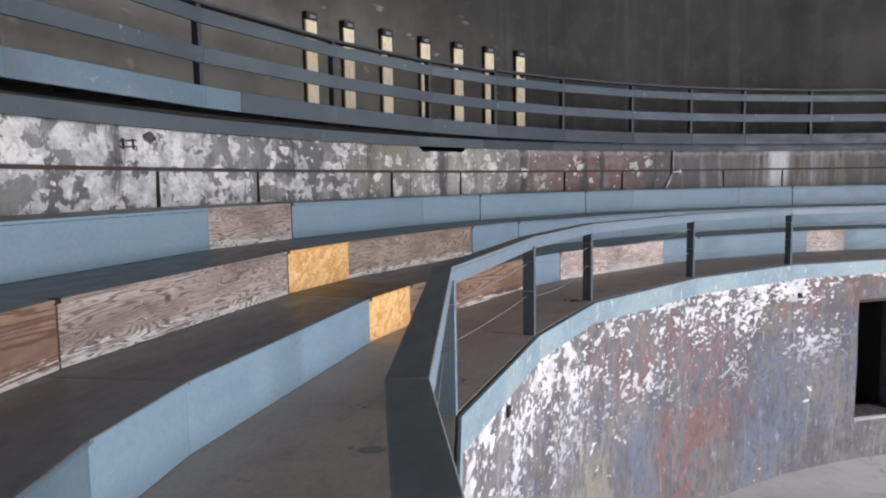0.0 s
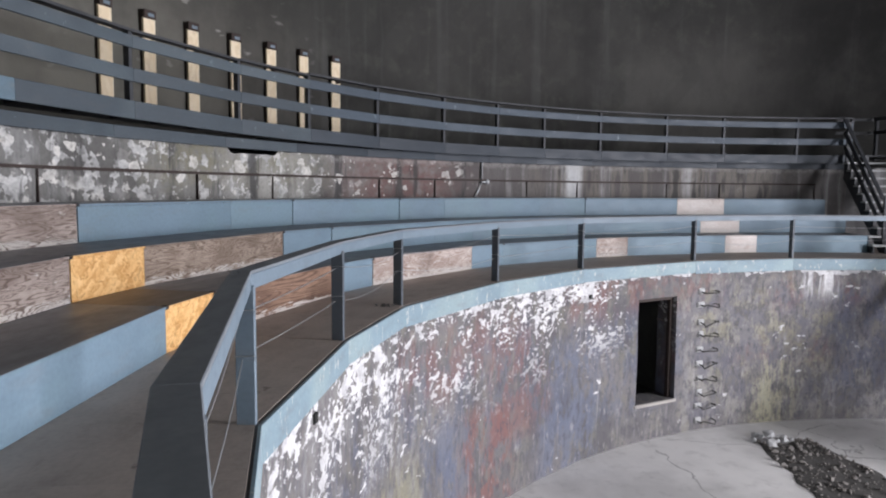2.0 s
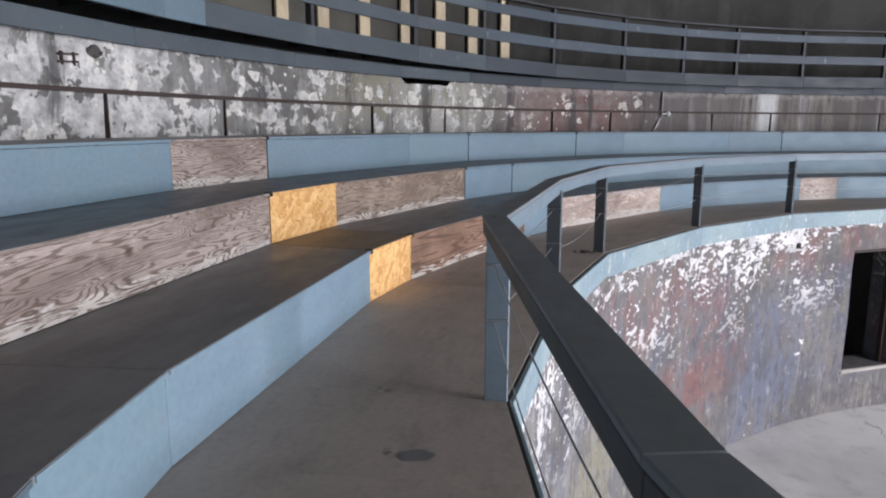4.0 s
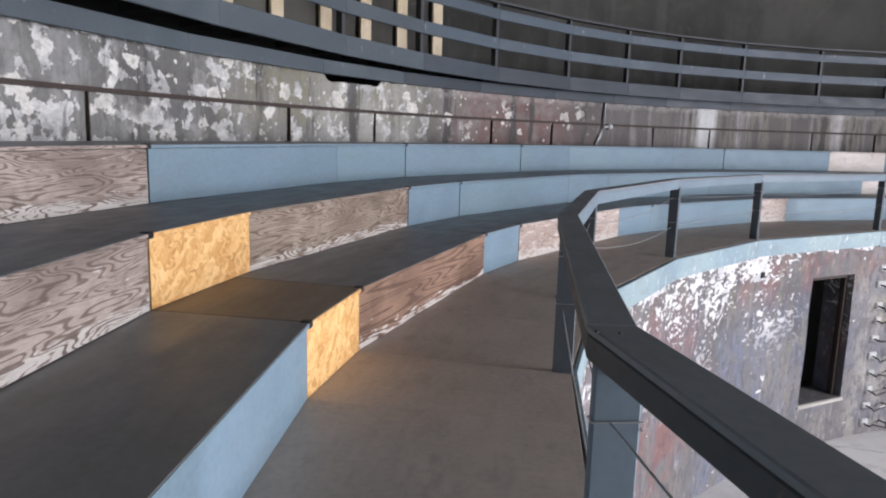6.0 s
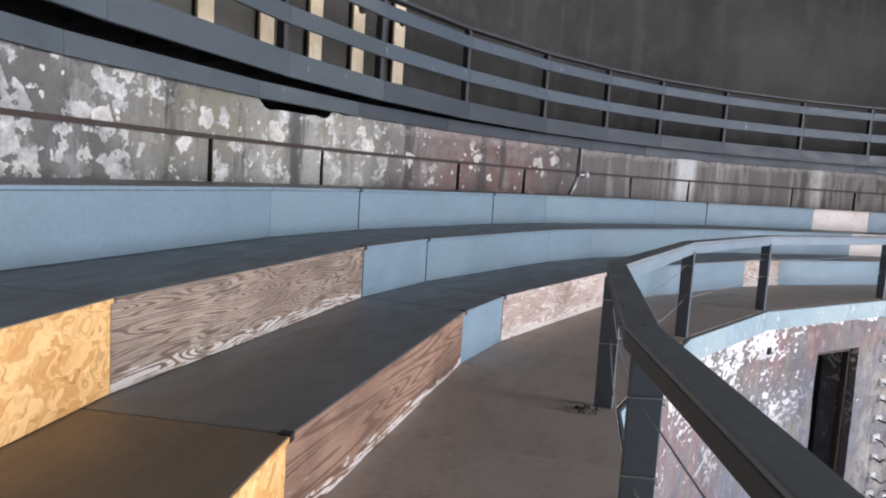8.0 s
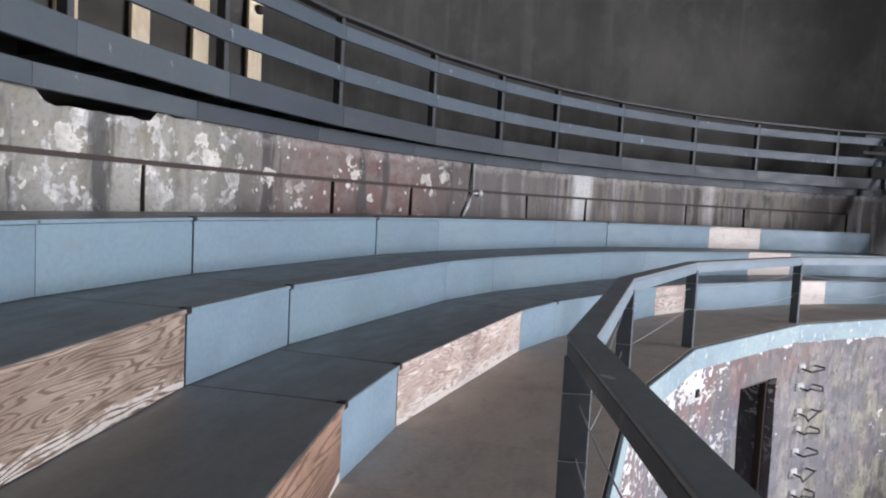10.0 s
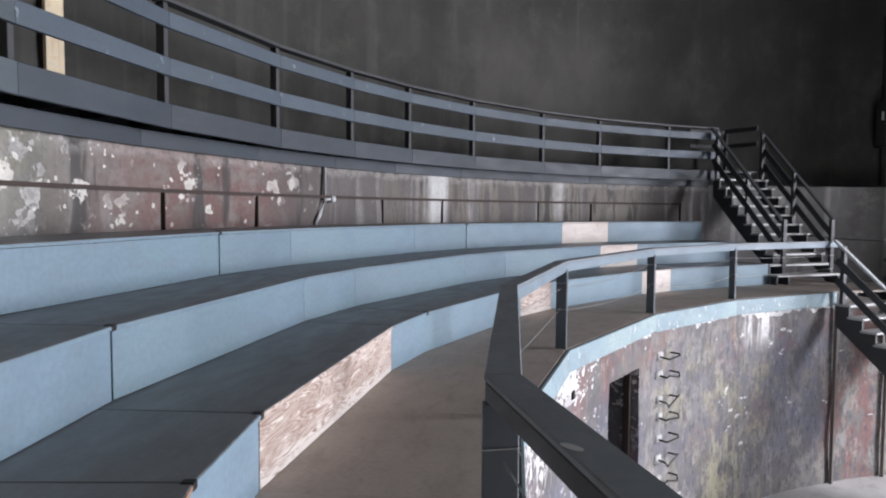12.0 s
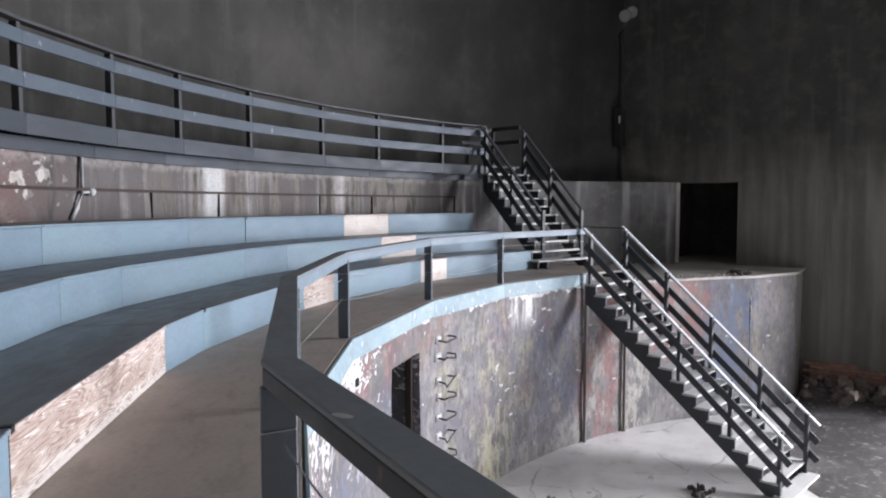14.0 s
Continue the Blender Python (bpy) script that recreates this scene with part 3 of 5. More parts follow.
M_SEAT_RAW = painted("bare_brown_deck", (0.25, 0.20, 0.15), (0.12, 0.09, 0.07), 0.5, 0.68, 0.25)
M_WALK = painted("brown_grey_deck", (0.485, 0.425, 0.375), (0.24, 0.22, 0.205), 0.6, 0.72, 0.35, spill=0.75)
M_RAIL = painted("worn_slate_rail_paint", (0.060, 0.085, 0.112), (0.20, 0.25, 0.28), 0.5, 0.61, 0.07, alt=(0.052, 0.073, 0.096))
M_BALCONY = painted("dark_slate_balcony_paint", (0.060, 0.079, 0.095), (0.20, 0.26, 0.29), 0.5, 0.62, 0.12, alt=(0.078, 0.102, 0.118))
# Darker copy of the balcony paint, with shade put into its colour.
M_FASCIA_SHADED = painted("shade_dark_fascia_paint", (0.030, 0.042, 0.056), (0.14, 0.18, 0.21), 0.5, 0.72, 0.05, alt=(0.036, 0.050, 0.065))
M_POST = painted("dark_slate_post_paint", (0.092, 0.112, 0.132), (0.26, 0.31, 0.34), 0.5, 0.68, 0.2)
M_BROWN_SHADED = painted("shaded_slate_beam_paint", (0.060, 0.068, 0.076), (0.16, 0.115, 0.08), 0.5, 0.60, 0.35)
M_STAIR = painted("dark_stair_paint", (0.040, 0.044, 0.050), (0.25, 0.27, 0.29), 0.5, 0.72, 0.12)
M_TREAD = painted("worn_pale_tread", (0.54, 0.55, 0.55), (0.14, 0.14, 0.14), 0.6, 0.68, 0.2)
M_CAP = painted("pale_rail_cap", (0.58, 0.61, 0.63), (0.12, 0.13, 0.14), 0.45, 0.70, 0.15)
M_PLY = plywood("weathered_plywood", (0.085, 0.055, 0.042), (0.48, 0.41, 0.365), 0.64, 34, lines=0.7)
M_PLY_TAN = plywood("tan_plywood", (0.105, 0.068, 0.048), (0.42, 0.345, 0.28), 0.58, 30, False, False, 0.8)
M_PLY_RED = plywood("red_brown_plywood", (0.085, 0.047, 0.032), (0.31, 0.195, 0.135), 0.58, 26, False, True, 0.75)
M_PLY_PINK = plywood("pale_plywood", (0.25, 0.170, 0.135), (0.66, 0.595, 0.55), 0.86, 34, lines=0.8)
M_PLY_WHITE = plywood("bleached_plywood", (0.50, 0.40, 0.34), (0.82, 0.79, 0.76), 0.95, 36, lines=0.4)
M_OSB = strand_board("strand_board")
M_BATTEN = plywood("fresh_pine", (0.72, 0.59, 0.40), (0.84, 0.73, 0.54), 0.1, 8, True)
M_PIT = pit_concrete("painted_pit_concrete")
M_BACK = bench_wall_concrete("stained_bench_wall_concrete")
# Clouds 75-44 and 150-119 put the shade of corner and top into colour.
M_TALL = dark_concrete("shade_clouded_concrete", (0.037, 0.0375, 0.034), 0.35, 0.05, smear=(182, 128, 2.0, 5.0, R_TALL), clouds=(
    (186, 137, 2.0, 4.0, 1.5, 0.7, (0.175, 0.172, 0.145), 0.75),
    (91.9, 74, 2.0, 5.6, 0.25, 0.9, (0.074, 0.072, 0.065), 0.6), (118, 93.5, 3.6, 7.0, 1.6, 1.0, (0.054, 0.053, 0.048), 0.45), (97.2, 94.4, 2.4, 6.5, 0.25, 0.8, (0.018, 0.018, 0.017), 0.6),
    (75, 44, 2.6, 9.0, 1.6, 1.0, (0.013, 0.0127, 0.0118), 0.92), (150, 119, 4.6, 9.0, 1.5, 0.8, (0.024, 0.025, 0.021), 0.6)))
M_PASS = dark_concrete("dripped_concrete", (0.15, 0.148, 0.148), 0.8, 0.7, 1.3)
M_RIGHT = dark_concrete("streaked_concrete", (0.048, 0.047, 0.043), 0.5, 0.06, 1.6, paler=(2.5, (0.215, 0.203, 0.180)))
M_ROOF = dark_concrete("roof_concrete", (0.10, 0.10, 0.095), 0.3)
M_SLAB = slab_concrete("floor_concrete")
M_LEDGE = slab_concrete("ledge_concrete", (0.42, 0.40, 0.37))
M_SUPPORT = painted("brown_grey_timber", (0.17, 0.145, 0.13), (0.5, 0.5, 0.48), 0.6, 0.66, 0.3)
M_SPOIL = plain("brown_rubble", (0.22, 0.18, 0.155), 0.95, 0, 5, 0.6)
M_DIRT = painted("shade_dimmed_dirt", (0.050, 0.047, 0.047), (0.30, 0.295, 0.30), 0.7, 0.57, 0.55, alt=(0.11, 0.105, 0.108), spill=0.7)
M_STEEL = plain("dark_steel", (0.035, 0.034, 0.034), 0.5, 0.6)
M_RUST = plain("rusty_steel", (0.050, 0.036, 0.031), 0.75, 0.2)
M_WIRE = plain("galvanised_wire", (0.55, 0.56, 0.57), 0.4, 0.7, 40, 0.3)
M_BLACK = plain("black_hole", (0.012, 0.012, 0.012), 0.9)
M_GRIT = plain("dark_grit", (0.075, 0.072, 0.068), 0.95, 0, 30, 0.6)
M_RUBBLE = plain("rubble_stone", (0.24, 0.225, 0.21), 0.9, 0, 6, 0.6)
M_BRICK = plain("old_brick", (0.30, 0.175, 0.13), 0.9, 0, 8, 0.6)
M_GLASS = plain("lamp_glass", (0.07, 0.07, 0.068), 0.4, 0, 4, 0.4)
M_EARTH = plain("gravel_ground", (0.24, 0.225, 0.20), 0.95, 0, 0.6, 0.4)

# ---- large structure ----
def setting(name, bm, material, label, uv="ring", span=12.0, smooth=False):
    wrap(bm, uv, span)
    return tagged(new(name, mesh_of(name, bm, material, smooth)), label, name.split("_")[0], kind="structure")


ground = bmesh.new()
bmesh.ops.create_grid(ground, x_segments=8, y_segments=8, size=1500, matrix=Matrix.Translation((0, 0, Z_PIT - 0.12)))
setting("ground", ground, M_EARTH, "grey gravel ground outside the shelter", "box")

# floor of the pit, a slab that runs out through the open side
slab = bmesh.new()
rim = [P(R_PIT + 0.3, a, 0) for a in range(226, 34, -4)] + [Vector((X_RIGHT + 0.1, 8.0, 0)), Vector((X_RIGHT + 0.1, -13.5, 0)), Vector((0.0, -13.5, 0))]
low = [slab.verts.new((p.x, p.y, Z_PIT - 0.1)) for p in rim]
high = [slab.verts.new((p.x, p.y, Z_PIT)) for p in rim]
slab.faces.new(high)
slab.faces.new(low[::-1])
for i in range(len(rim)):
    slab.faces.new((low[i - 1], low[i], high[i], high[i - 1]))
setting("floor_pit", slab, M_SLAB, "pale cracked concrete floor of the round pit", "box")

# line of the walkway's edge: radius and angle of each corner
EDGE = [(1.15, -2.9), (0.66, -0.75), (0.03, 1.15), (-0.04, 1.85)]
EDGE = [polar(Vector((x, y, 0))) for x, y in EDGE]
EDGE += [(10.67, 166.7), (10.66, 153.9), (10.77, 143.3), (10.69, 129.1), (10.69, 115.6), (10.665, 98.8), (10.665, 85.3), (10.635, 70.7)]
EDGE = [(11.0, 226.0), (10.75, 212.0)] + EDGE


def edge_r(a):
    for (r0, a0), (r1, a1) in zip(EDGE, EDGE[1:]):
        if a0 >= a >= a1:
            p, q = P(r0, a0, 0), P(r1, a1, 0)
            d = Vector((math.cos(radians(a)), math.sin(radians(a))))
            e = (q - p).xy
            o = (p - Vector((CX, CY, 0))).xy
            return (o.x * e.y - o.y * e.x) / (d.x * e.y - d.y * e.x)
    return 10.6


DOOR = (106.9, 101.1, -2.86, -0.72)
setting("wall_pit", ring_wall(R_PIT + 0.012, R_PIT + 0.55, 226, 67.5, Z_PIT - 0.1, -0.06, 0.9, 14, 0.022, hole=DOOR, bulge=lambda a: max(0.0, edge_r(a) - 0.012 - R_PIT) if a < 176 else 0.0), M_PIT,
        "curved concrete pit wall with flaking mural paint", span=R_PIT, smooth=False)
setting("wall_pit_2", ring_wall(R_PIT + 0.012, R_PIT + 0.55, 67.5, 43.5, Z_PIT - 0.1, -0.338, 0.6, 14, 0.03), M_PIT, "curved concrete pit wall behind the stairs", span=R_PIT)
crumble = lambda a: 0.035 * noise.noise(Vector((a * 0.9, 0, 0))) + 0.02 * noise.noise(Vector((a * 4.0, 5, 0))) - (0.09 if 133.8 < a < 138.2 else 0.0)
setting("wall_bench", ring_wall(R_WALL, R_TALL + 0.6, 226, 69.2, -0.2, 2.07, 0.4, 10, 0.03, crumble), M_BACK,
        "stained and flaking concrete wall behind the benches", span=R_WALL)
setting("wall_passage", ring_wall(R_WALL + 0.02, R_TALL + 0.6, 69.2, 43.2, -0.45, 2.10, 1.0, 8, 0.03), M_PASS,
        "streaked grey concrete wall beside the dark passage", span=R_WALL)
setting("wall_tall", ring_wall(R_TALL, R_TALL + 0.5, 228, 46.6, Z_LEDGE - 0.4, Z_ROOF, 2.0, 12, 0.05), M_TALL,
        "tall dark curved concrete wall, corner and top shade painted in", span=R_TALL)

# Separate pale strip paints the light that the wall's end corner catches.
setting("wall_passage_edge", ring_wall(R_WALL + 0.005, R_WALL + 0.5, 43.2, 42.75, -0.45, 2.09, 0.3, 8, 0.02), M_LEDGE, "edge of the passage wall, caught light painted pale", span=R_WALL)

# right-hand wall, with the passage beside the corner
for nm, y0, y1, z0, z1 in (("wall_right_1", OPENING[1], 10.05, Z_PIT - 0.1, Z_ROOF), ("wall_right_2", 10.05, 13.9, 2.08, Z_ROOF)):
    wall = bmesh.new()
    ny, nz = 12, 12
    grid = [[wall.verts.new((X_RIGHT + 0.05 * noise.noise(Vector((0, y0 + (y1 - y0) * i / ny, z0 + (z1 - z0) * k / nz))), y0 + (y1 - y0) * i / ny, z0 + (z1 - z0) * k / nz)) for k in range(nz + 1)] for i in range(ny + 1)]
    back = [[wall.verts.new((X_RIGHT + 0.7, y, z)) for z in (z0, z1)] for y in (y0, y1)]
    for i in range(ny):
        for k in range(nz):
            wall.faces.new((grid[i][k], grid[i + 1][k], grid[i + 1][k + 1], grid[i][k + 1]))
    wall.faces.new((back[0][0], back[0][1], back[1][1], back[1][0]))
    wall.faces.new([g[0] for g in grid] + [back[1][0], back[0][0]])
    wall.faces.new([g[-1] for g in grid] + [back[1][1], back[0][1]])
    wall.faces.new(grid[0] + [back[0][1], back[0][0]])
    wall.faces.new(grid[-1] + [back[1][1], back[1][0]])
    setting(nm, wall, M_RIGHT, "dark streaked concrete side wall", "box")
setting("wall_passage_inner", box(X_RIGHT + 0.7, X_RIGHT + 4.0, 9.9, 10.15, -0.45, 2.3), M_RIGHT, "dim inner side wall of the passage", "box")
setting("wall_passage_back", box(X_RIGHT + 4.0, X_RIGHT + 4.3, 9.6, 13.4, -0.45, 2.3), M_ROOF, "dark end wall of the passage", "box")
setting("wall_passage_far", box(X_RIGHT + 0.1, X_RIGHT + 4.0, 12.2, 12.5, -0.45, 2.3), M_ROOF, "dark far wall of the passage", "box")
setting("ceiling_passage", box(X_RIGHT + 0.7, X_RIGHT + 4.3, 9.6, 13.4, 2.3, 2.5), M_ROOF, "dark concrete passage ceiling", "box")

# closing walls behind the walk, the roof, and the wide opening in the side wall that lets the daylight in
oy0, oy1, oz1 = OPENING
setting("wall_south", box(-1.0, X_RIGHT + 0.7, -13.9, -13.3, Z_PIT - 0.1, Z_ROOF), M_RIGHT, "dark concrete closing wall", "box")
setting("wall_right_3", box(X_RIGHT, X_RIGHT + 0.7, -13.3, oy0, Z_PIT - 0.1, Z_ROOF), M_RIGHT, "dark streaked concrete side wall", "box")
setting("wall_right_4", box(X_RIGHT, X_RIGHT + 0.7, oy0, oy1, oz1, Z_ROOF), M_RIGHT, "concrete lintel above the wide opening", "box")
# Out-of-view block, added to shade the corner from the opening.
setting("wall_pier", box(BLOCKER_X, X_RIGHT, oy1 - 0.9, oy1, Z_PIT - 0.1, Z_ROOF), M_RIGHT, "unseen block added to keep light off the corner", "box")
setting("ceiling", box(-6.5, 23.0, -14.5, 19.0, Z_ROOF, Z_ROOF + 0.5), M_ROOF, "dark concrete roof slab", "box")

# landing to the side of the stairs
plat = bmesh.new()
edge = [P(R_PIT + 0.05 * noise.noise(Vector((a * 0.9, 2, 0))) + 0.03 * noise.noise(Vector((a * 3.1, 7, 0))), a, 0) for a in (68 - 0.5 * i for i in range(49))] + [Vector((19.76, 8.35, 0)), Vector((X_RIGHT + 0.1, 8.3, 0)), Vector((X_RIGHT + 4.0, 9.7, 0)), Vector((X_RIGHT + 4.0, 12.6, 0)), P(R_TALL, 44, 0), P(R_TALL, 56, 0), P(R_TALL, 68, 0)]
lo = [plat.verts.new((p.x, p.y, -0.335)) for p in edge]
hi = [plat.verts.new((p.x, p.y, -0.28)) for p in edge]
plat.faces.new(hi)
plat.faces.new(lo[::-1])
for i in range(len(edge)):
    plat.faces.new((lo[i - 1], lo[i], hi[i], hi[i - 1]))
setting("floor_landing", plat, M_LEDGE, "crumbling pale concrete landing slab", "box")
cor = P(R_PIT, 44.0, 0)
face = bmesh.new()
hexa(face, [(cor.x, cor.y, Z_PIT), (19.76, 8.35, Z_PIT), (20.1, 8.85, Z_PIT), (cor.x + 0.3, cor.y + 0.45, Z_PIT)], [(cor.x, cor.y, -0.338), (19.76, 8.35, -0.338), (20.1, 8.85, -0.338), (cor.x + 0.3, cor.y + 0.45, -0.338)])
setting("wall_pit_return", face, M_PIT, "end of the painted concrete pit wall", span=R_PIT)
setting("wall_landing_end", box(19.70, X_RIGHT, 8.36, 8.7, Z_PIT, -0.338), M_RIGHT, "end face of the landing", "box")

# ---- walkway boards ----
walkway = empty("walkway", P(11.2, 130, 0), "curved plywood walkway with worn brown-grey paint", "walkway", kind="structure")
cuts = sorted({a for _, a in EDGE} | {a for a in V1[1:] if a < 226} | {163.5, 148.5, 112.5, 94.0, 79.0}, reverse=True)
cuts = [a for a in cuts if 70 < a <= 226]
cuts = [a for i, a in enumerate(cuts) if i == 0 or cuts[i - 1] - a > 1.0]
for a0, a1 in zip(cuts, cuts[1:]):
    bm = bmesh.new()
    g = 0.002
    pl = [(edge_r(a0) - 0.012, a0 - g), (edge_r(a1) - 0.012, a1 + g), (R_T1 + 0.12, a1 + g), (R_T1 + 0.12, a0 - g)]
    lift = 0.0015 * random.random()
    hexa(bm, [P(r, a, -0.03) for r, a in pl], [P(r, a, lift) for r, a in pl])
    bmesh.ops.recalc_face_normals(bm, faces=bm.faces)
    soften(bm, 0.001)
    part("floor_board", bm, M_WALK, walkway)
part("floor_joists", ring_wall(R_PIT + 0.16, R_T1 + 0.3, 225.8, 70.5, -0.06, -0.034, 2.0), M_STEEL, walkway, "dark floor framing")
for i, ((r0, a0), (r1, a1)) in enumerate(zip(EDGE, EDGE[1:])):
    bm = bmesh.new()
    pl = [(r0 - 0.055, a0), (r1 - 0.055, a1), (r1 - 0.012, a1), (r0 - 0.012, a0)]
    hexa(bm, [P(r, a, -0.26 + 0.01 * math.sin(i * 2.1)) for r, a in pl], [P(r, a, -0.012) for r, a in pl])
    bmesh.ops.recalc_face_normals(bm, faces=bm.faces)
    soften(bm, 0.004)
    part("fascia_board", bm, M_BLUE_OLD, walkway, "faded pale blue fascia board")
    bm = bmesh.new()
    pl = [(r0 - 0.032, a0), (r1 - 0.032, a1), (r1 - 0.016, a1), (r0 - 0.016, a0)]
    hexa(bm, [P(r, a, -0.011) for r, a in pl], [P(r, a, -0.002) for r, a in pl])
    part("edge_strip", bm, M_STEEL, walkway, "dark strip along the deck edge")

# ---- tiered benches ----
# The panel at 188 has the falloff of light put into its paint.
KIND1 = {188.0: M_BLUE_DIM, 175.1: M_BLUE, 158.2: M_OSB, 154.2: M_PLY_RED, 136.8: M_PLY_PINK, 106.4: M_PLY_PINK, 89.1: M_PLY_WHITE}
KIND2 = {175.6: M_PLY_RED, 170.5: M_PLY, 158.3: M_OSB, 153.4: M_PLY_TAN, 89.5: M_PLY_WHITE}
KIND3 = {158.7: M_PLY, 90.0: M_PLY_WHITE}
SAID = {M_BLUE_DIM: "blue-green panel darkened for weaker light", M_PLY_WHITE: "almost white bleached plywood panel", M_OSB: "orange strand board patch panel", M_PLY: "weathered grey-brown plywood panel", M_PLY_RED: "red-brown weathered plywood panel", M_PLY_TAN: "tan weathered plywood panel with brown growth lines", M_PLY_PINK: "pale bleached plywood panel"}


SEAT_JOINTS = {158.2, 154.2, 141.1, 136.8, 141.35, 136.2, 119.4}
OPEN_JOINTS = {158.3, 141.35, 136.2, 136.8, 135.95, 124.4, 101.5, 153.1, 170.5}


def bench(ang, r, r_next, z0, kinds, label, raw=()):
    th = empty("bench_tier", P(r + 0.3, 130, z0), label, "bench", group="bench tiers")
    for a0, a1 in zip(ang, ang[1:]):
        mt = kinds.get(a0, M_BLUE)
        bm = block(r, r + 0.02, a0, a1, z0 + 0.004, z0 + RISE - 0.028, 0.0015, 0.0015)
        if a0 in OPEN_JOINTS:
            bm.free()
            bm = block(r, r + 0.02, a0 - 0.07, a1, z0 + 0.004, z0 + RISE - 0.028, 0.0025, 0.0015)
        part("riser_panel", bm, mt, th, SAID.get(mt, ""), span=r)
        bm = block(r - 0.014, r_next + 0.05, a0, a1, z0 + RISE - 0.024, z0 + RISE, 0.002, 0.005 if a0 in SEAT_JOINTS or a1 in SEAT_JOINTS else 0.0012)
        part("seat_board", bm, M_SEAT_RAW if a0 in raw else M_SEAT, th, "bare brown seat board" if a0 in raw else "", span=r)
        bm = block(r - 0.019, r - 0.0145, a0, a1, z0 + RISE - 0.023, z0 + RISE - 0.003, 0, 0.009)
        part("edge_strip", bm, mt, th, span=r)
        jn = bmesh.new()
        p = P(r + 0.03, a0, 0)
        d = (P(r, a0, 0) - Vector((CX, CY, 0))).normalized()
        t = Vector((-d.y, d.x, 0))
        base = [p - t * 0.04, p + t * 0.04, p + t * 0.04 + d * 0.08, p - t * 0.04 + d * 0.08]
        hexa(jn, [q + Vector((0, 0, z0)) for q in base], [q + Vector((0, 0, z0 + RISE - 0.03)) for q in base])
        part("stud", jn, M_STEEL, th)
        if a0 in OPEN_JOINTS or a0 in SEAT_JOINTS:
            part("joint_cap", block(r - 0.024, r + 0.03, a0 - 0.10, a0 + 0.10, z0 + RISE - 0.03, z0 + RISE + 0.006, 0.003), M_STEEL, th, "dark joint cap", span=r)
    # closed end toward the stairs
    a = ang[-1]
    bm = block(r + 0.03, r_next + 0.05, a + 0.02, a + 0.16, z0 + 0.004, z0 + RISE - 0.028)
    part("end_panel", bm, M_BLUE, th, span=r)
    return th


bench(V1, R_T1, R_T2, 0.0, KIND1, "lowest curved bench tier, blue panels with patched plywood", raw=(158.2,))
bench(V2, R_T2, R_T3, RISE, KIND2, "middle curved bench tier of blue and weathered panels")
bench(V3, R_T3, R_WALL, 2 * RISE, KIND3, "top curved bench tier against the stained wall")
core = ring_wall(R_T1 + 0.14, R_T2 - 0.0, 225.5, 72.6, -0.03, -0.01, 2)
setting("floor_under_bench", core, M_STEEL, "dark framing floor under the benches")

# ---- guard rail along the pit ----
guard = empty("guard_rail", P(10.7, 130, 0), "slate-blue timber guard rail with slack wires", "railing")
RV = [(r + 0.055, a) for r, a in EDGE]
post_me = None
NUDGE = {166.7: -0.008, 153.9: -0.01, 143.3: 0.02}
TURN = {153.9: 0.25}
for i, (r, a) in enumerate(RV):
    d = (P(r, a, 0) - Vector((CX, CY, 0))).normalized()
    if post_me is None:
        b = box(-0.022, 0.022, -0.058, 0.058, -0.02, 0.846, 0.004)
        wrap(b, "box")
        post_me = mesh_of("post", b, M_POST)
    if i < len(RV) - 1 and i != 4:
        me = post_me
        if round(a, 1) == 166.7:
            b = box(-0.022, 0.022, -0.058, 0.058, -0.02, 0.846, 0.004)
            wrap(b, "box")
            me = mesh_of("post", b, M_SLATE_PALE)
        stand = piece("post", me, guard, Matrix.Translation(P(r - 0.012 + NUDGE.get(round(a, 1), 0.0), a + TURN.get(round(a, 1), 0.0), 0)) @ Matrix.Rotation(math.atan2(d.y, d.x) - math.pi / 2, 4, "Z"))
        for zw in (0.68, 0.40):
            # a twist of wire round the post, with a staple on its face
            ring = [Vector((x, y, zw + 0.006 * j)) for j, (x, y) in enumerate(((-0.026, -0.062), (0.026, -0.062), (0.026, 0.062), (-0.026, 0.062), (-0.026, -0.062)))]
            part("wire_tie", tube(ring, 0.0026, 5), M_WIRE, stand, "twisted wire tie", uv="box")
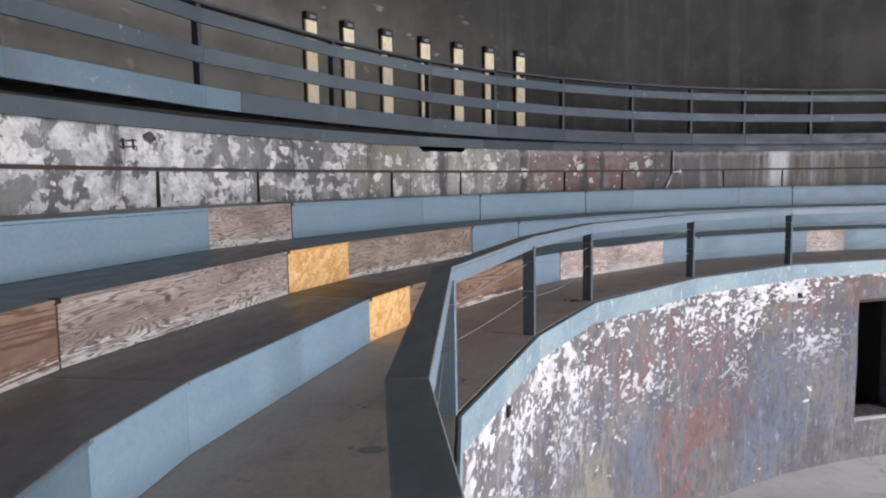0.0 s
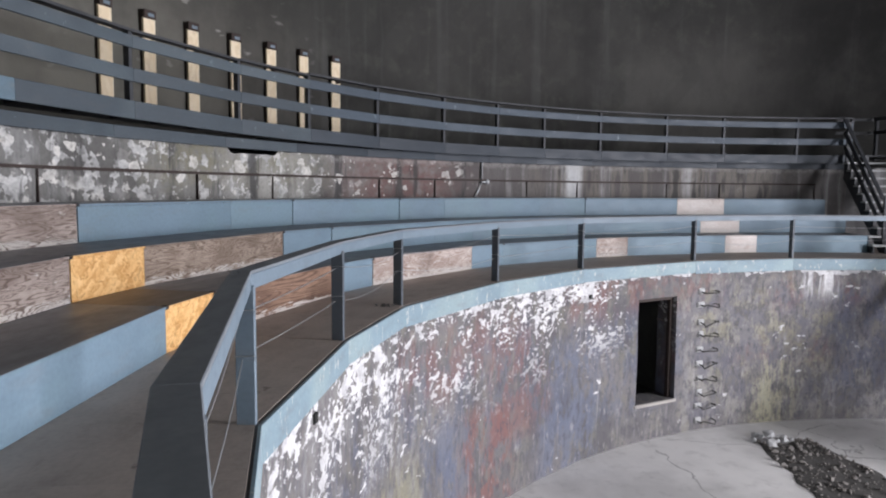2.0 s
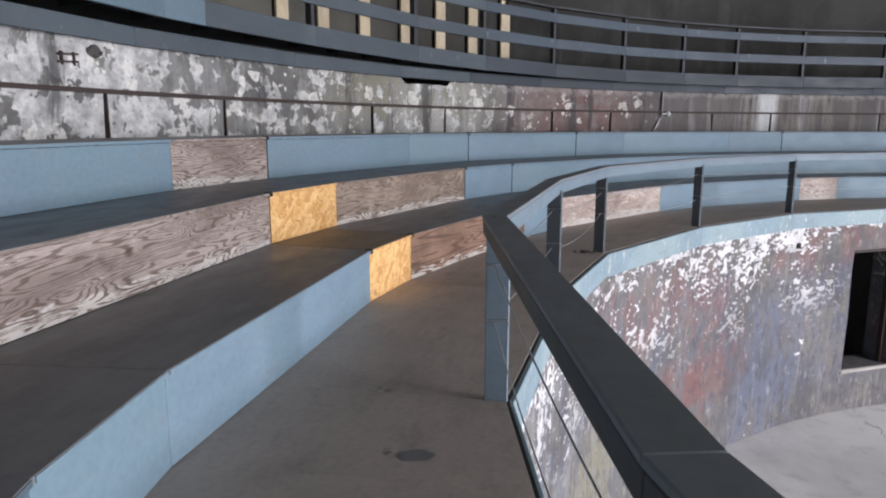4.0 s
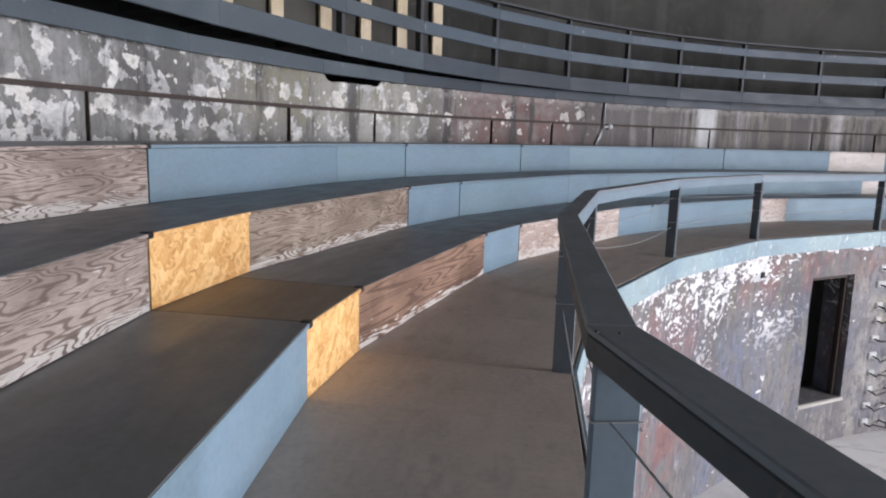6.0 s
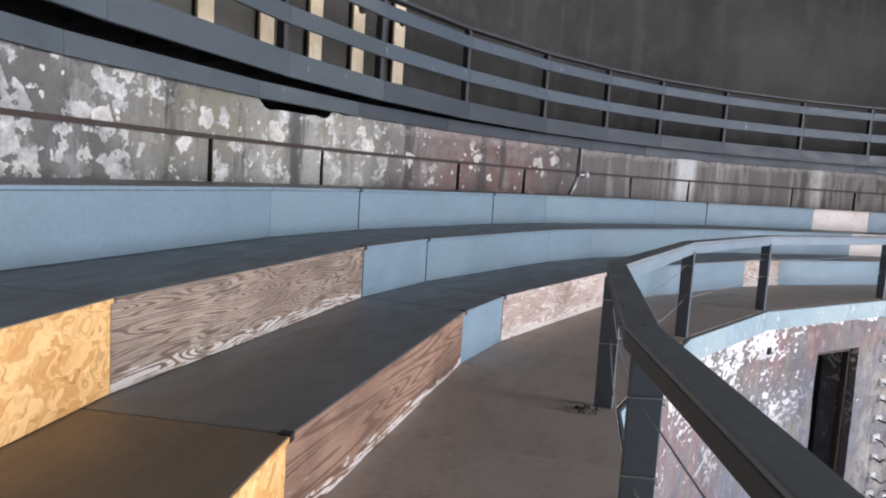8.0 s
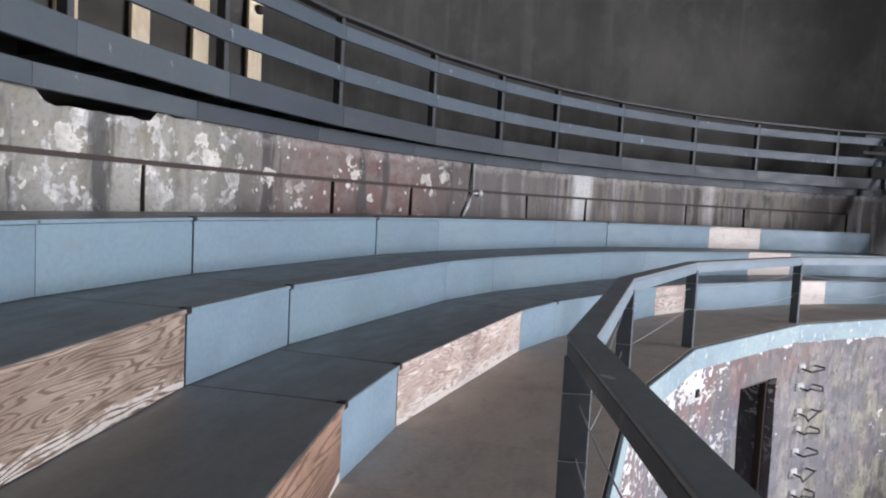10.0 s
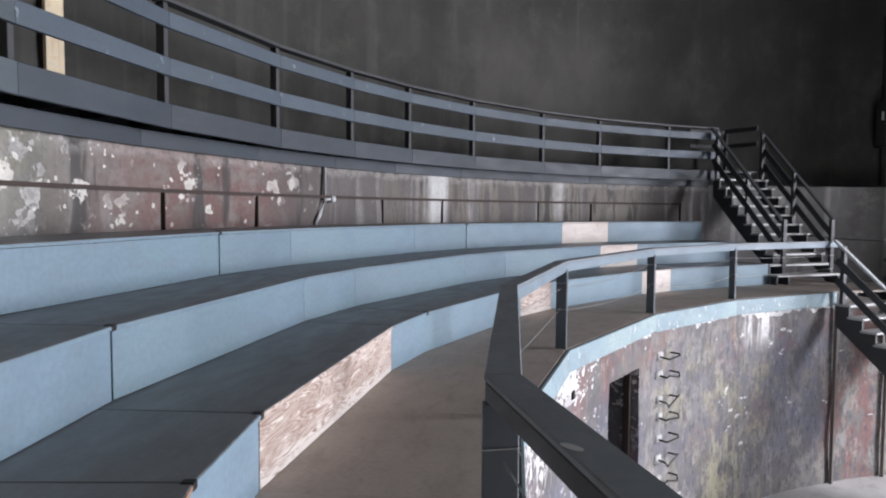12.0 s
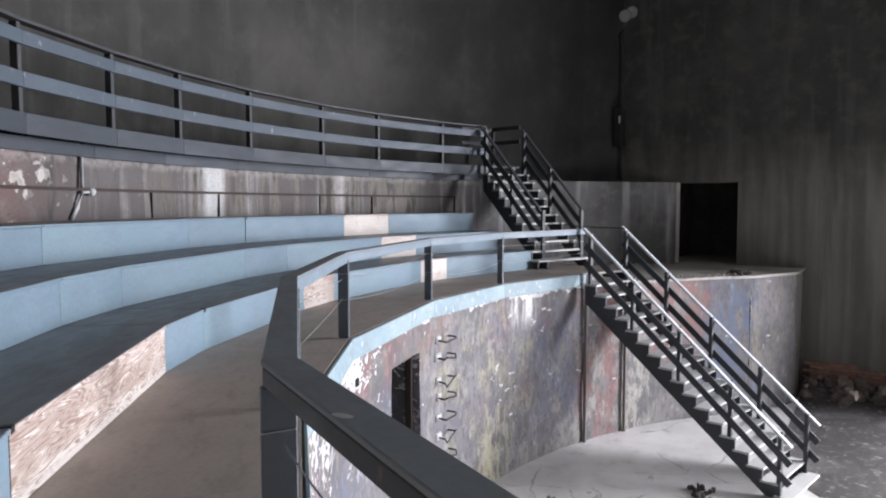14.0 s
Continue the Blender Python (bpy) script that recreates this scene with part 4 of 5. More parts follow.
for i, ((r0, a0), (r1, a1)) in enumerate(zip(RV, RV[1:])):
    bm = bmesh.new()
    pl = [(r0 - 0.060, a0), (r1 - 0.060, a1), (r1 + 0.062, a1), (r0 + 0.062, a0)]
    hexa(bm, [P(r, a, 0.914) for r, a in pl], [P(r, a, 0.935) for r, a in pl])
    bmesh.ops.recalc_face_normals(bm, faces=bm.faces)
    soften(bm, 0.004)
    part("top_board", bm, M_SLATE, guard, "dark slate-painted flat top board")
    # Walkway side of the rail: its shade is put into the dark paint.
    bm = bmesh.new()
    pl = [(r0 - 0.028, a0), (r1 - 0.028, a1), (r1 + 0.058, a1), (r0 + 0.058, a0)]
    hexa(bm, [P(r, a, 0.848) for r, a in pl], [P(r, a, 0.911) for r, a in pl])
    bmesh.ops.recalc_face_normals(bm, faces=bm.faces)
    soften(bm, 0.004)
    part("under_beam", bm, M_BROWN_SHADED, guard, "beam under the top board, shade in its dark paint, bare brown patches")
    # Pit side of the rail: the light it catches is painted pale.
    bm = bmesh.new()
    pl = [(r0 - 0.058, a0), (r1 - 0.058, a1), (r1 - 0.030, a1), (r0 - 0.030, a0)]
    hexa(bm, [P(r, a, 0.820) for r, a in pl], [P(r, a, 0.913) for r, a in pl])
    bmesh.ops.recalc_face_normals(bm, faces=bm.faces)
    soften(bm, 0.004)
    part("face_board", bm, M_SLATE_PALE, guard, "face board under the top board, lit side painted pale")
    for zw, sag in ((0.68, 0.05), (0.40, 0.055)):
        jit = 0.04 * math.sin(i * 3.7 + zw * 9)
        pts = []
        for k in range(9):
            f = k / 8
            p = P(r0 + 0.0, a0, 0).lerp(P(r1 + 0.0, a1, 0), f)
            p.z = zw + jit * (1 - 2 * f) - sag * (1 + 0.8 * math.sin(i * 1.9)) * 4 * f * (1 - f)
            pts.append(p)
        part("wire", tube(pts, 0.0034, 5), M_WIRE, guard, "slack galvanised wire")
for x, y in ((0.75, 6.56), (0.83, 6.53), (-0.06, 4.23), (-0.01, 4.21)):
    bm = bmesh.new()
    bmesh.ops.create_cone(bm, cap_ends=True, segments=8, radius1=0.006, radius2=0.005, depth=0.003, matrix=Matrix.Translation((x, y, 0.9358)))
    part("bolt_head", bm, M_STEEL, guard)

# ---- upper balcony ----
def slant(r0, r1, a0, a1, z0, z1, soft=0.0, share=1.0):
    """A block whose ends follow the slight rise of the balcony."""
    bm = bmesh.new()
    pl = [(r0, a0), (r0, a1), (r1, a1), (r1, a0)]
    hexa(bm, [P(r, a, z0 + share * lift(a)) for r, a in pl], [P(r, a, z1 + share * lift(a)) for r, a in pl])
    bmesh.ops.recalc_face_normals(bm, faces=bm.faces)
    if soft:
        soften(bm, soft)
    return bm


BA = [228.0, 219.5, 210.0, 201.0, 192.5, 183.5, 174.8, 166.0, 156.6, 147.2, 138.75, 132.2, 125.0, 117.42, 111.0, 105.3, 98.4, 90.35, 83.6, 75.35, 69.6]
balcony = empty("balcony", P(R_BAL, 110, Z_DECK), "slate-blue timber balcony on the wall ledge", "balcony")
rp = None
crown = lambda a, b: 0.045 * min(1.0, max(0.0, (138 - (a + b) / 2) / 12))
lift = lambda a: 0.085 * min(1.0, max(0.0, (a - 120) / 30))
for i, a in enumerate(BA):
    d = (P(R_BAL, a, 0) - Vector((CX, CY, 0))).normalized()
    if rp is None:
        b = box(-0.03, 0.03, -0.045, 0.045, 0.0, 1.04, 0.004)
        wrap(b, "box")
        rp = mesh_of("post", b, M_STAIR)
    piece("post", rp, balcony, Matrix.Translation(P(R_BAL + 0.06, a, Z_DECK - 0.10 + 0.2 * lift(a))) @ Matrix.Rotation(math.atan2(d.y, d.x) - math.pi / 2, 4, "Z"))
for a0, a1 in zip(BA, BA[1:]):
    for nm, z0, z1, r, th, mt in (("rail_board", 3.125, 3.275, R_BAL - 0.022, 0.036, M_BALCONY), ("rail_board", 2.68, 2.845, R_BAL - 0.022, 0.036, M_BALCONY), ("fascia_board", 2.19, 2.415, R_BAL - 0.03, 0.04, M_BALCONY)):
        if a1 < 126 and nm == "rail_board":
            mt = M_RAIL
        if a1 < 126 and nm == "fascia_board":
            mt = M_FASCIA_SHADED
        if nm == "fascia_board" and a0 < 193 and a1 > 156:
            mt = M_BLUE_DIM
        spans = [(a0, a1, mt)]
        if nm == "fascia_board" and abs(a0 - 156.6) < 0.1:
            spans = [(a0, 154.4, M_BLUE_DIM), (154.4, a1, M_BALCONY)]
        for s0, s1, sm in spans:
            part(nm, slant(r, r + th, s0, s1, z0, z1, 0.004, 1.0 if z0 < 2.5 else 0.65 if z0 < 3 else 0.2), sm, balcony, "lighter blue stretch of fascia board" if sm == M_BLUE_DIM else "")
    part("cap_board", slant(R_BAL - 0.01, R_BAL + 0.12, a0, a1, 3.325 + crown(a0, a1), 3.362 + crown(a0, a1), 0.004, 0.2), M_STAIR, balcony, "dark thin cap board")
    part("deck_board", slant(R_BAL + 0.012, R_TALL, a0, a1, Z_DECK - 0.06, Z_DECK - 0.015), M_STAIR, balcony, "dark deck boards")
    # Past 126 degrees the beam carries the under-deck shade in its paint.
    part("ledger_beam", block(R_BAL + 0.31, R_BAL + 0.355, a0, a1, 2.05, 2.21, 0.004), M_BALCONY if a1 > 126 else M_FASCIA_SHADED, balcony, "slate-painted beam under the deck")
    n = 3
    for k in range(n):
        a = a0 + (a1 - a0) * (k + 0.5) / n
        p, q = P(R_BAL + 0.012, a, 2.305 + lift(a)), P(R_WALL + 0.3, a, 2.305 + lift(a))
        part("joist", beam(p, q, 0.045, 0.10, soft=0), M_STAIR, balcony, "dark joist")

# seven pale battens on the tall wall above the balcony
def batten(a, z1):
    th = empty("wall_batten", P(R_TALL, a, 2.5), "pale fresh pine batten fixed upright on the dark wall", "batten", "pine battens")
    part("board", block(R_TALL - 0.10, R_TALL - 0.055, a - 0.42, a + 0.42, Z_DECK + 0.01, z1 + 0.17, 0.004), M_BATTEN, th, uv="ring")
    part("backing_strip", block(R_TALL - 0.055, R_TALL + 0.01, a - 0.38, a + 0.40, Z_DECK + 0.01, z1 + 0.16, 0), M_RUST, th, "brown backing strip")
    bracket = part("bracket", block(R_TALL - 0.13, R_TALL + 0.01, a - 0.43, a + 0.43, z1 + 0.05, z1 + 0.185, 0.012), M_RUST, th, "dark box bracket")
    part("bracket_face", block(R_TALL - 0.138, R_TALL - 0.13, a - 0.22, a + 0.20, z1 + 0.08, z1 + 0.13, 0), M_SLATE_PALE, bracket, "bright metal plate")
    knob = bmesh.new()
    bmesh.ops.create_uvsphere(knob, u_segments=10, v_segments=7, radius=0.06, matrix=Matrix.Translation(P(R_TALL - 0.13, a - 0.1, z1 - 0.33)))
    part("knob", knob, M_RUST, th, "rusty round knob", smooth=True)


for a in (142.8, 139.8, 136.55, 133.1, 130.0, 127.0, 123.9):
    batten(a, 4.0)

# bar with uprights along the bench wall
bar = empty("wall_bar", P(R_WALL, 110, 1.65), "dark rusty bar with uprights along the wall", "wall bar")
UP = [206, 189.5, 175, 168.5, 157.85, 151.65, 140.85, 134.3, 123.4, 117.15, 106.2, 100.05, 89.25, 83.0, 72.5]
for a0, a1 in zip(UP, UP[1:]):
    n = max(1, int((a0 - a1) / 3))
    for k in range(n):
        b0, b1 = a0 + (a1 - a0) * k / n, a0 + (a1 - a0) * (k + 1) / n
        part("bar", block(R_WALL - 0.055, R_WALL + 0.03, b0, b1, 1.622, 1.66, 0), M_RUST, bar)
for a in UP:
    part("upright", block(R_WALL - 0.035, R_WALL + 0.03, a - 0.024, a + 0.024, 3 * RISE, 1.62, 0), M_RUST, bar)

# broken socket and an iron staple near the far end of the bench wall
socket = empty("wall_socket", P(R_WALL, 158.2, 1.94), "dark broken socket in the flaking wall", "socket")
bm = bmesh.new()
bmesh.ops.create_icosphere(bm, subdivisions=2, radius=0.09, matrix=Matrix.Translation(P(R_WALL + 0.05, 158.2, 1.96)) @ Matrix.Diagonal((1.15, 1.15, 0.8, 1)))
for v in bm.verts:
    v.co += Vector((noise.noise(v.co * 9), noise.noise(v.co * 9 + Vector((5, 0, 0))), noise.noise(v.co * 9 + Vector((0, 5, 0))))) * 0.025
part("hollow", bm, M_GRIT, socket, "crumbled dark hollow")
part("stub", tube([P(R_WALL + 0.06, 158.1, 1.97), P(R_WALL - 0.05, 158.0, 1.95)], 0.018, 8), M_RUST, socket, "rusty pipe stub")
staple = empty("wall_staple", P(R_WALL, 159.3, 1.88), "rusty iron staple fixed on the flaking wall", "staple")
for z in (1.85, 1.91):
    part("bar", tube([P(R_WALL - 0.035, 159.75, z), P(R_WALL - 0.035, 158.95, z + 0.012)], 0.009, 6), M_RUST, staple)
for a in (159.6, 159.1):
    part("leg", tube([P(R_WALL - 0.035, a, 1.83), P(R_WALL - 0.035, a, 1.93), P(R_WALL + 0.04, a, 1.93)], 0.009, 6), M_RUST, staple)

# bent water pipe on the bench wall
pipe = empty("water_pipe", P(R_WALL, 111.7, 1.24), "white-stained bent pipe on the bench wall", "pipe")
part("pipe_run", tube([P(R_WALL - 0.03, 112.5, 1.26), P(R_WALL - 0.04, 112.1, 1.40), P(R_WALL - 0.04, 111.75, 1.6), P(R_WALL - 0.04, 111.72, 2.06)], 0.022, 8), M_CAP, pipe, smooth=True)
bm = bmesh.new()
bmesh.ops.create_uvsphere(bm, u_segments=10, v_segments=8, radius=0.055, matrix=Matrix.Translation(P(R_WALL - 0.05, 111.1, 1.61)))
part("valve", bm, M_CAP, pipe, "round pale valve cap", smooth=True)
part("branch", tube([P(R_WALL - 0.04, 111.75, 1.6), P(R_WALL - 0.05, 111.1, 1.61)], 0.018, 8), M_CAP, pipe, smooth=True)

# ---- stairs: r runs outward along the stair's own line, s to its side ----
def stair_frame(a, r, z, turn=0.0):
    p = P(r, a, z)
    return Matrix.Translation(p) @ Matrix.Rotation(radians(a + 180 + turn), 4, "Z")


def staircase(label, m, width, run, drop, steps, posts, rail_h, cap_mat, reach=1.0, broad=0):
    """Local x runs down the flight, z=0 at its head. reach: share of the flight that has rails; broad: lowest treads, built out to one side as box steps."""
    th = empty("staircase", m @ Vector((run, 0, -drop)), label, "staircase", "timber stairs")
    w = width / 2
    going, rise = run / steps, drop / steps
    sl = Vector((run, 0, -drop)).normalized()
    nrm = Vector((drop, 0, run)).normalized()

    def lay(name, bm, mt, lab=""):
        wrap(bm, "box")
        bm.transform(m)
        ob = new(name, mesh_of(name, bm, mt))
        if lab:
            ob["label"] = lab
        return under(ob, th)

    for s in (-1, 1):
        st = bmesh.new()
        prof = []
        for k in range(steps):
            prof += [(k * going, -(k + 1) * rise - 0.042), ((k + 1) * going, -(k + 1) * rise - 0.042)]
        prof += [(run, -drop - 0.055), (run - 0.42, -drop - 0.055), (0.0, -0.62)]
        ya, yb = s * (w - 0.012), s * (w - 0.055)
        va = [st.verts.new((x, ya, z)) for x, z in prof]
        vb = [st.verts.new((x, yb, z)) for x, z in prof]
        st.faces.new(va)
        st.faces.new(vb[::-1])
        for i in range(len(prof)):
            st.faces.new((va[i - 1], va[i], vb[i], vb[i - 1]))
        lay("stringer", st, M_STAIR, "dark sawn stringer")
        for lift, hgt, nm in ((rail_h * 0.62, 0.125, "rail_board"), (rail_h * 0.25, 0.125, "rail_board")):
            p = Vector((-0.02, s * (w + 0.0), lift))
            lay(nm, beam(p, p + Vector((run, 0, -drop)) * reach, 0.036, hgt), M_STAIR)
        p = Vector((-0.05, s * (w + 0.01), rail_h))
        lay("rail_cap", beam(p, p + Vector((run, 0, -drop)) * (reach + 0.05 / run), 0.09, 0.04), cap_mat, "pale worn rail cap" if cap_mat == M_CAP else "")
        for f in posts:
            x, z = f * run, -f * drop
            lay("post", beam((x, s * (w - 0.055), z - 0.25), (x, s * (w - 0.055), z + rail_h - 0.02), 0.09, 0.07, up=Vector((1, 0, 0))), M_STAIR)
    for k in range(steps):
        x0, z = k * going, -(k + 1) * rise
        if k == steps - 1 and broad:
            continue
        out = 0.28 if k >= steps - broad else 0.0
        tr = box(x0 - 0.03, x0 + going + 0.03, -w - 0.004 - out, w + 0.004, z - 0.04, z, 0.005)
        lay("tread", tr, M_TREAD, "worn pale tread")
        if out:
            lay("side_board", box(x0 + 0.01, x0 + going - 0.01, -w - out + 0.01, -w - out + 0.04, -drop + 0.002, z - 0.042), M_STAIR)
    return th


lower = staircase("dark timber stairs with worn pale treads down to the pit", stair_frame(A_STAIR, R_PIT - 0.02, 0.0, LOW_TURN), LOW_WIDTH, LOW_RUN, -Z_PIT - 0.06, 17, (0.02, 0.26, 0.5, 0.74, 0.95), 0.95, M_CAP)
upper = staircase("black timber stairs from the walkway landing up to the balcony", stair_frame(A_STAIR - 0.15, R_BAL - 0.1, Z_DECK, UP_TURN) @ Matrix.Translation((0, -0.12, 0)), UP_WIDTH, UP_RUN, Z_DECK - 0.003, 12, (0.03, 0.42, 0.84), 0.95, M_STAIR, 0.84, 3)

# landing frame at the stair head
for s in (-1, 1):
    bm = beam(P(R_PIT - 0.05, A_STAIR + s * 3.4, Z_PIT), P(R_PIT - 0.05, A_STAIR + s * 3.4, -0.02), 0.06, 0.06, up=Vector((1, 0, 0)))
    wrap(bm, "box")
    tagged(new("support_post", mesh_of("support_post", bm, M_SUPPORT)), "brown timber support post standing on the pit floor", "post", "stair supports")
landing = empty("stair_landing", P(11.2, A_STAIR, 0), "brown-grey timber landing between the two stairs", "landing")
part("landing_board", block(R_PIT - 0.03, R_WALL, 70.65, 63.6, -0.04, 0.0, 0.003), M_WALK, landing)
for k, a in enumerate((70.6, 63.6)):
    part("landing_beam", beam(P(R_PIT - 0.0, a, -0.13), P(R_WALL, a, -0.13), 0.05, 0.17), M_STAIR, landing)
chain = empty("chain", P(R_PIT, 66, 0.9), "thin dark chain across the stair head", "chain")
pts = [P(R_PIT, 64.0, 0.93).lerp(P(R_TALL - 2.2, 63.5, 1.0), k / 8) - Vector((0, 0, 0.16 * (k / 8) * (1 - k / 8))) for k in range(9)]
part("links", tube(pts, 0.012, 5), M_STEEL, chain)
top_end = empty("balcony_gate_rail", P(R_BAL, 67, Z_DECK), "dark rail closing the balcony end by the stairs", "railing")
for z in (3.45, 3.08):
    part("rail_board", beam(P(R_BAL + 0.05, 65.0, z), P(R_TALL - 0.7, 65.8, z), 0.04, 0.10), M_STAIR, top_end)
    part("rail_board", beam(P(R_TALL - 0.6, 69.4, z), P(R_TALL - 0.6, 65.4, z), 0.04, 0.08), M_STAIR, top_end)
part("post", beam(P(R_TALL - 0.6, 65.4, Z_DECK - 0.1), P(R_TALL - 0.6, 65.4, 3.49), 0.08, 0.08, up=Vector((1, 0, 0))), M_STAIR, top_end)
part("deck_board", block(R_BAL - 0.1, R_TALL, 69.6, 64.6, Z_DECK - 0.05, Z_DECK), M_STAIR, top_end)

# ---- pit details ----
door = empty("door_1", P(R_PIT + 0.3, 104, DOOR[2]), "dark open doorway with rusty steel frame in the pit wall", "doorway", kind="structure")
part("threshold", block(R_PIT - 0.012, R_PIT + 0.55, 107.1, 100.8, DOOR[2] - 0.07, DOOR[2] - 0.004, 0.012), M_LEDGE, door, "chipped concrete threshold")
part("jamb", block(R_PIT + 0.12, R_PIT + 0.22, DOOR[1] + 0.02, DOOR[1] + 0.4, DOOR[2], DOOR[3] - 0.02, 0.008), M_RUST, door, "rusty steel jamb")
part("jamb", block(R_PIT + 0.28, R_PIT + 0.36, DOOR[0] - 0.06, DOOR[0] - 0.4, DOOR[2], DOOR[3] - 0.02, 0.008), M_RUST, door)
part("lintel", block(R_PIT + 0.12, R_PIT + 0.22, DOOR[0] - 0.06, DOOR[1] + 0.06, DOOR[3] - 0.08, DOOR[3] - 0.01, 0.008), M_RUST, door)
part("latch", tube([P(R_PIT + 0.30, 102.5, -1.22), P(R_PIT + 0.20, 102.0, -1.24), P(R_PIT + 0.18, 101.9, -1.18)], 0.012, 6), M_RUST, door, "bent metal latch")
room = ring_wall(R_PIT + 0.56, R_PIT + 2.8, 109.5, 98.5, DOOR[2] - 0.2, DOOR[3] + 0.3, 2)
bmesh.ops.delete(room, geom=[f for f in room.faces if abs(polar(f.calc_center_median())[0] - R_PIT - 0.56) < 0.05], context="FACES")
setting("wall_store_room", room, M_ROOF, "dark walls of the store room behind the doorway")

for i, z in enumerate((-0.65, -0.93, -1.30, -1.56, -1.88, -2.19, -2.50, -2.81, -3.09, -3.42)):
    a, tilt = 96.75 - 0.02 * i, 0.055 * math.sin(i * 2.3)
    rung = empty("ladder_rung", P(R_PIT, a, z), "bent steel ladder rung with white paint specks", "rung", "climbing rungs")
    h = 1.05
    part("bar", tube([P(R_PIT + 0.03, a + h, z), P(R_PIT - 0.13, a + h, z - 0.02), P(R_PIT - 0.15, a + h - 0.12, z - 0.03 + tilt), P(R_PIT - 0.15, a - h + 0.12, z - 0.02 - tilt), P(R_PIT - 0.13, a - h, z), P(R_PIT + 0.03, a - h, z)], 0.014, 6), M_STEEL, rung)
    part("plaster_patch", block(R_PIT - 0.02, R_PIT + 0.05, a + h - 0.62, a + h + 0.3 + 0.15 * math.sin(i * 1.7), z - 0.06, z + 0.06 + 0.03 * math.sin(i * 3.1), 0.02), M_TREAD, rung, "white plaster patch")

for a, z in ((158.4, -0.49), (114.45, -0.54)):
    ob = empty("drain_hole", P(R_PIT, a, z), "black plate drawn as a small square drain hole in the pit wall", "drain")
    # Black plate paints the hole's dark inside; nothing is recessed.
    part("rim", block(R_PIT - 0.012 + (max(0.0, edge_r(a) - 0.012 - R_PIT)), R_PIT + 0.2, a - 0.24, a + 0.24, z - 0.045, z + 0.045, 0.006), M_BLACK, ob)


def stones(name, material, label, category, spots, seed):
    """Loose angular stones, in one object."""
    rng = random.Random(seed)
    bm = bmesh.new()
    for x, y, z, size in spots:
        m = Matrix.Translation((x, y, z)) @ Euler([rng.uniform(0, 6) for _ in range(3)]).to_matrix().to_4x4() @ Matrix.Diagonal((size * rng.uniform(0.6, 1.3), size * rng.uniform(0.6, 1.2), size * rng.uniform(0.4, 0.9), 1))
        geo = bmesh.ops.create_icosphere(bm, subdivisions=1, radius=0.5, matrix=m)
        for v in geo["verts"]:
            v.co += Vector([rng.uniform(-0.12, 0.12) * size for _ in range(3)])
    wrap(bm, "box")
    return tagged(new(name, mesh_of(name, bm, material)), label, category, kind="stuff")


rng = random.Random(5)
trench = [P(9.75, 93.5, 0), P(9.5, 87.0, 0), P(6.6, 86.5, 0), P(6.9, 104.0, 0)]
bm = bmesh.new()
n = 14
grid = []
for i in range(n + 1):
    row = []
    for k in range(n + 1):
        p = trench[0].lerp(trench[1], i / n).lerp(trench[3].lerp(trench[2], i / n), k / n)
        e = min(i, n - i, k, n - k)
        p += Vector((noise.noise(p * 2.0), noise.noise(p * 2.0 + Vector((9, 0, 0))), 0)) * 0.18
        p.z = Z_PIT + (0.004 if e == 0 else 0.02 + 0.03 * noise.noise(p * 3.0))
        row.append(bm.verts.new(p))
    grid.append(row)
for i in range(n):
    for k in range(n):
        bm.faces.new((grid[i][k], grid[i + 1][k], grid[i + 1][k + 1], grid[i][k + 1]))
wrap(bm, "box")
tagged(new("gravel_strip", mesh_of("gravel_strip", bm, M_GRIT)), "dark strip of grit and gravel in the broken floor", "gravel", kind="stuff")
spots = []
for _ in range(420):
    u, v = rng.random(), rng.random() ** 1.5
    p = trench[0].lerp(trench[1], u).lerp(trench[3].lerp(trench[2], u), v)
    spots.append((p.x, p.y, Z_PIT + 0.03, rng.choice((0.03, 0.04, 0.05, 0.06, 0.11))))
stones("gravel_stones", M_RUBBLE, "grey loose stones on the gravel strip", "stones", spots, 3)
spots = [(X_RIGHT - 0.1 - abs(rng.gauss(0, 0.55)), rng.uniform(2.6, 8.15), Z_PIT + rng.uniform(0.05, 0.5), rng.choice((0.1, 0.14, 0.2, 0.3, 0.45))) for _ in range(330)]
spots2 = [(p.x, p.y, Z_PIT + 0.03, rng.uniform(0.08, 0.26)) for p in [P(9.62 + rng.gauss(0, 0.14), 91.5 + rng.gauss(0, 1.1), 0) for _ in range(30)]]
stones("plaster_lumps", M_TREAD, "white plaster lumps at the end of the gravel", "plaster lumps", spots2, 8)
stones("rubble_heap", M_SPOIL, "heap of broken concrete at the foot of the side wall", "rubble", spots, 4)
spots = [(12.55 + rng.gauss(0, 0.15), 9.12 + rng.gauss(0, 0.11), Z_PIT + rng.uniform(0, 0.07), rng.uniform(0.06, 0.16)) for _ in range(24)]
stones("debris_pile", M_GRIT, "small pile of black debris on the pit floor", "debris", spots, 6)

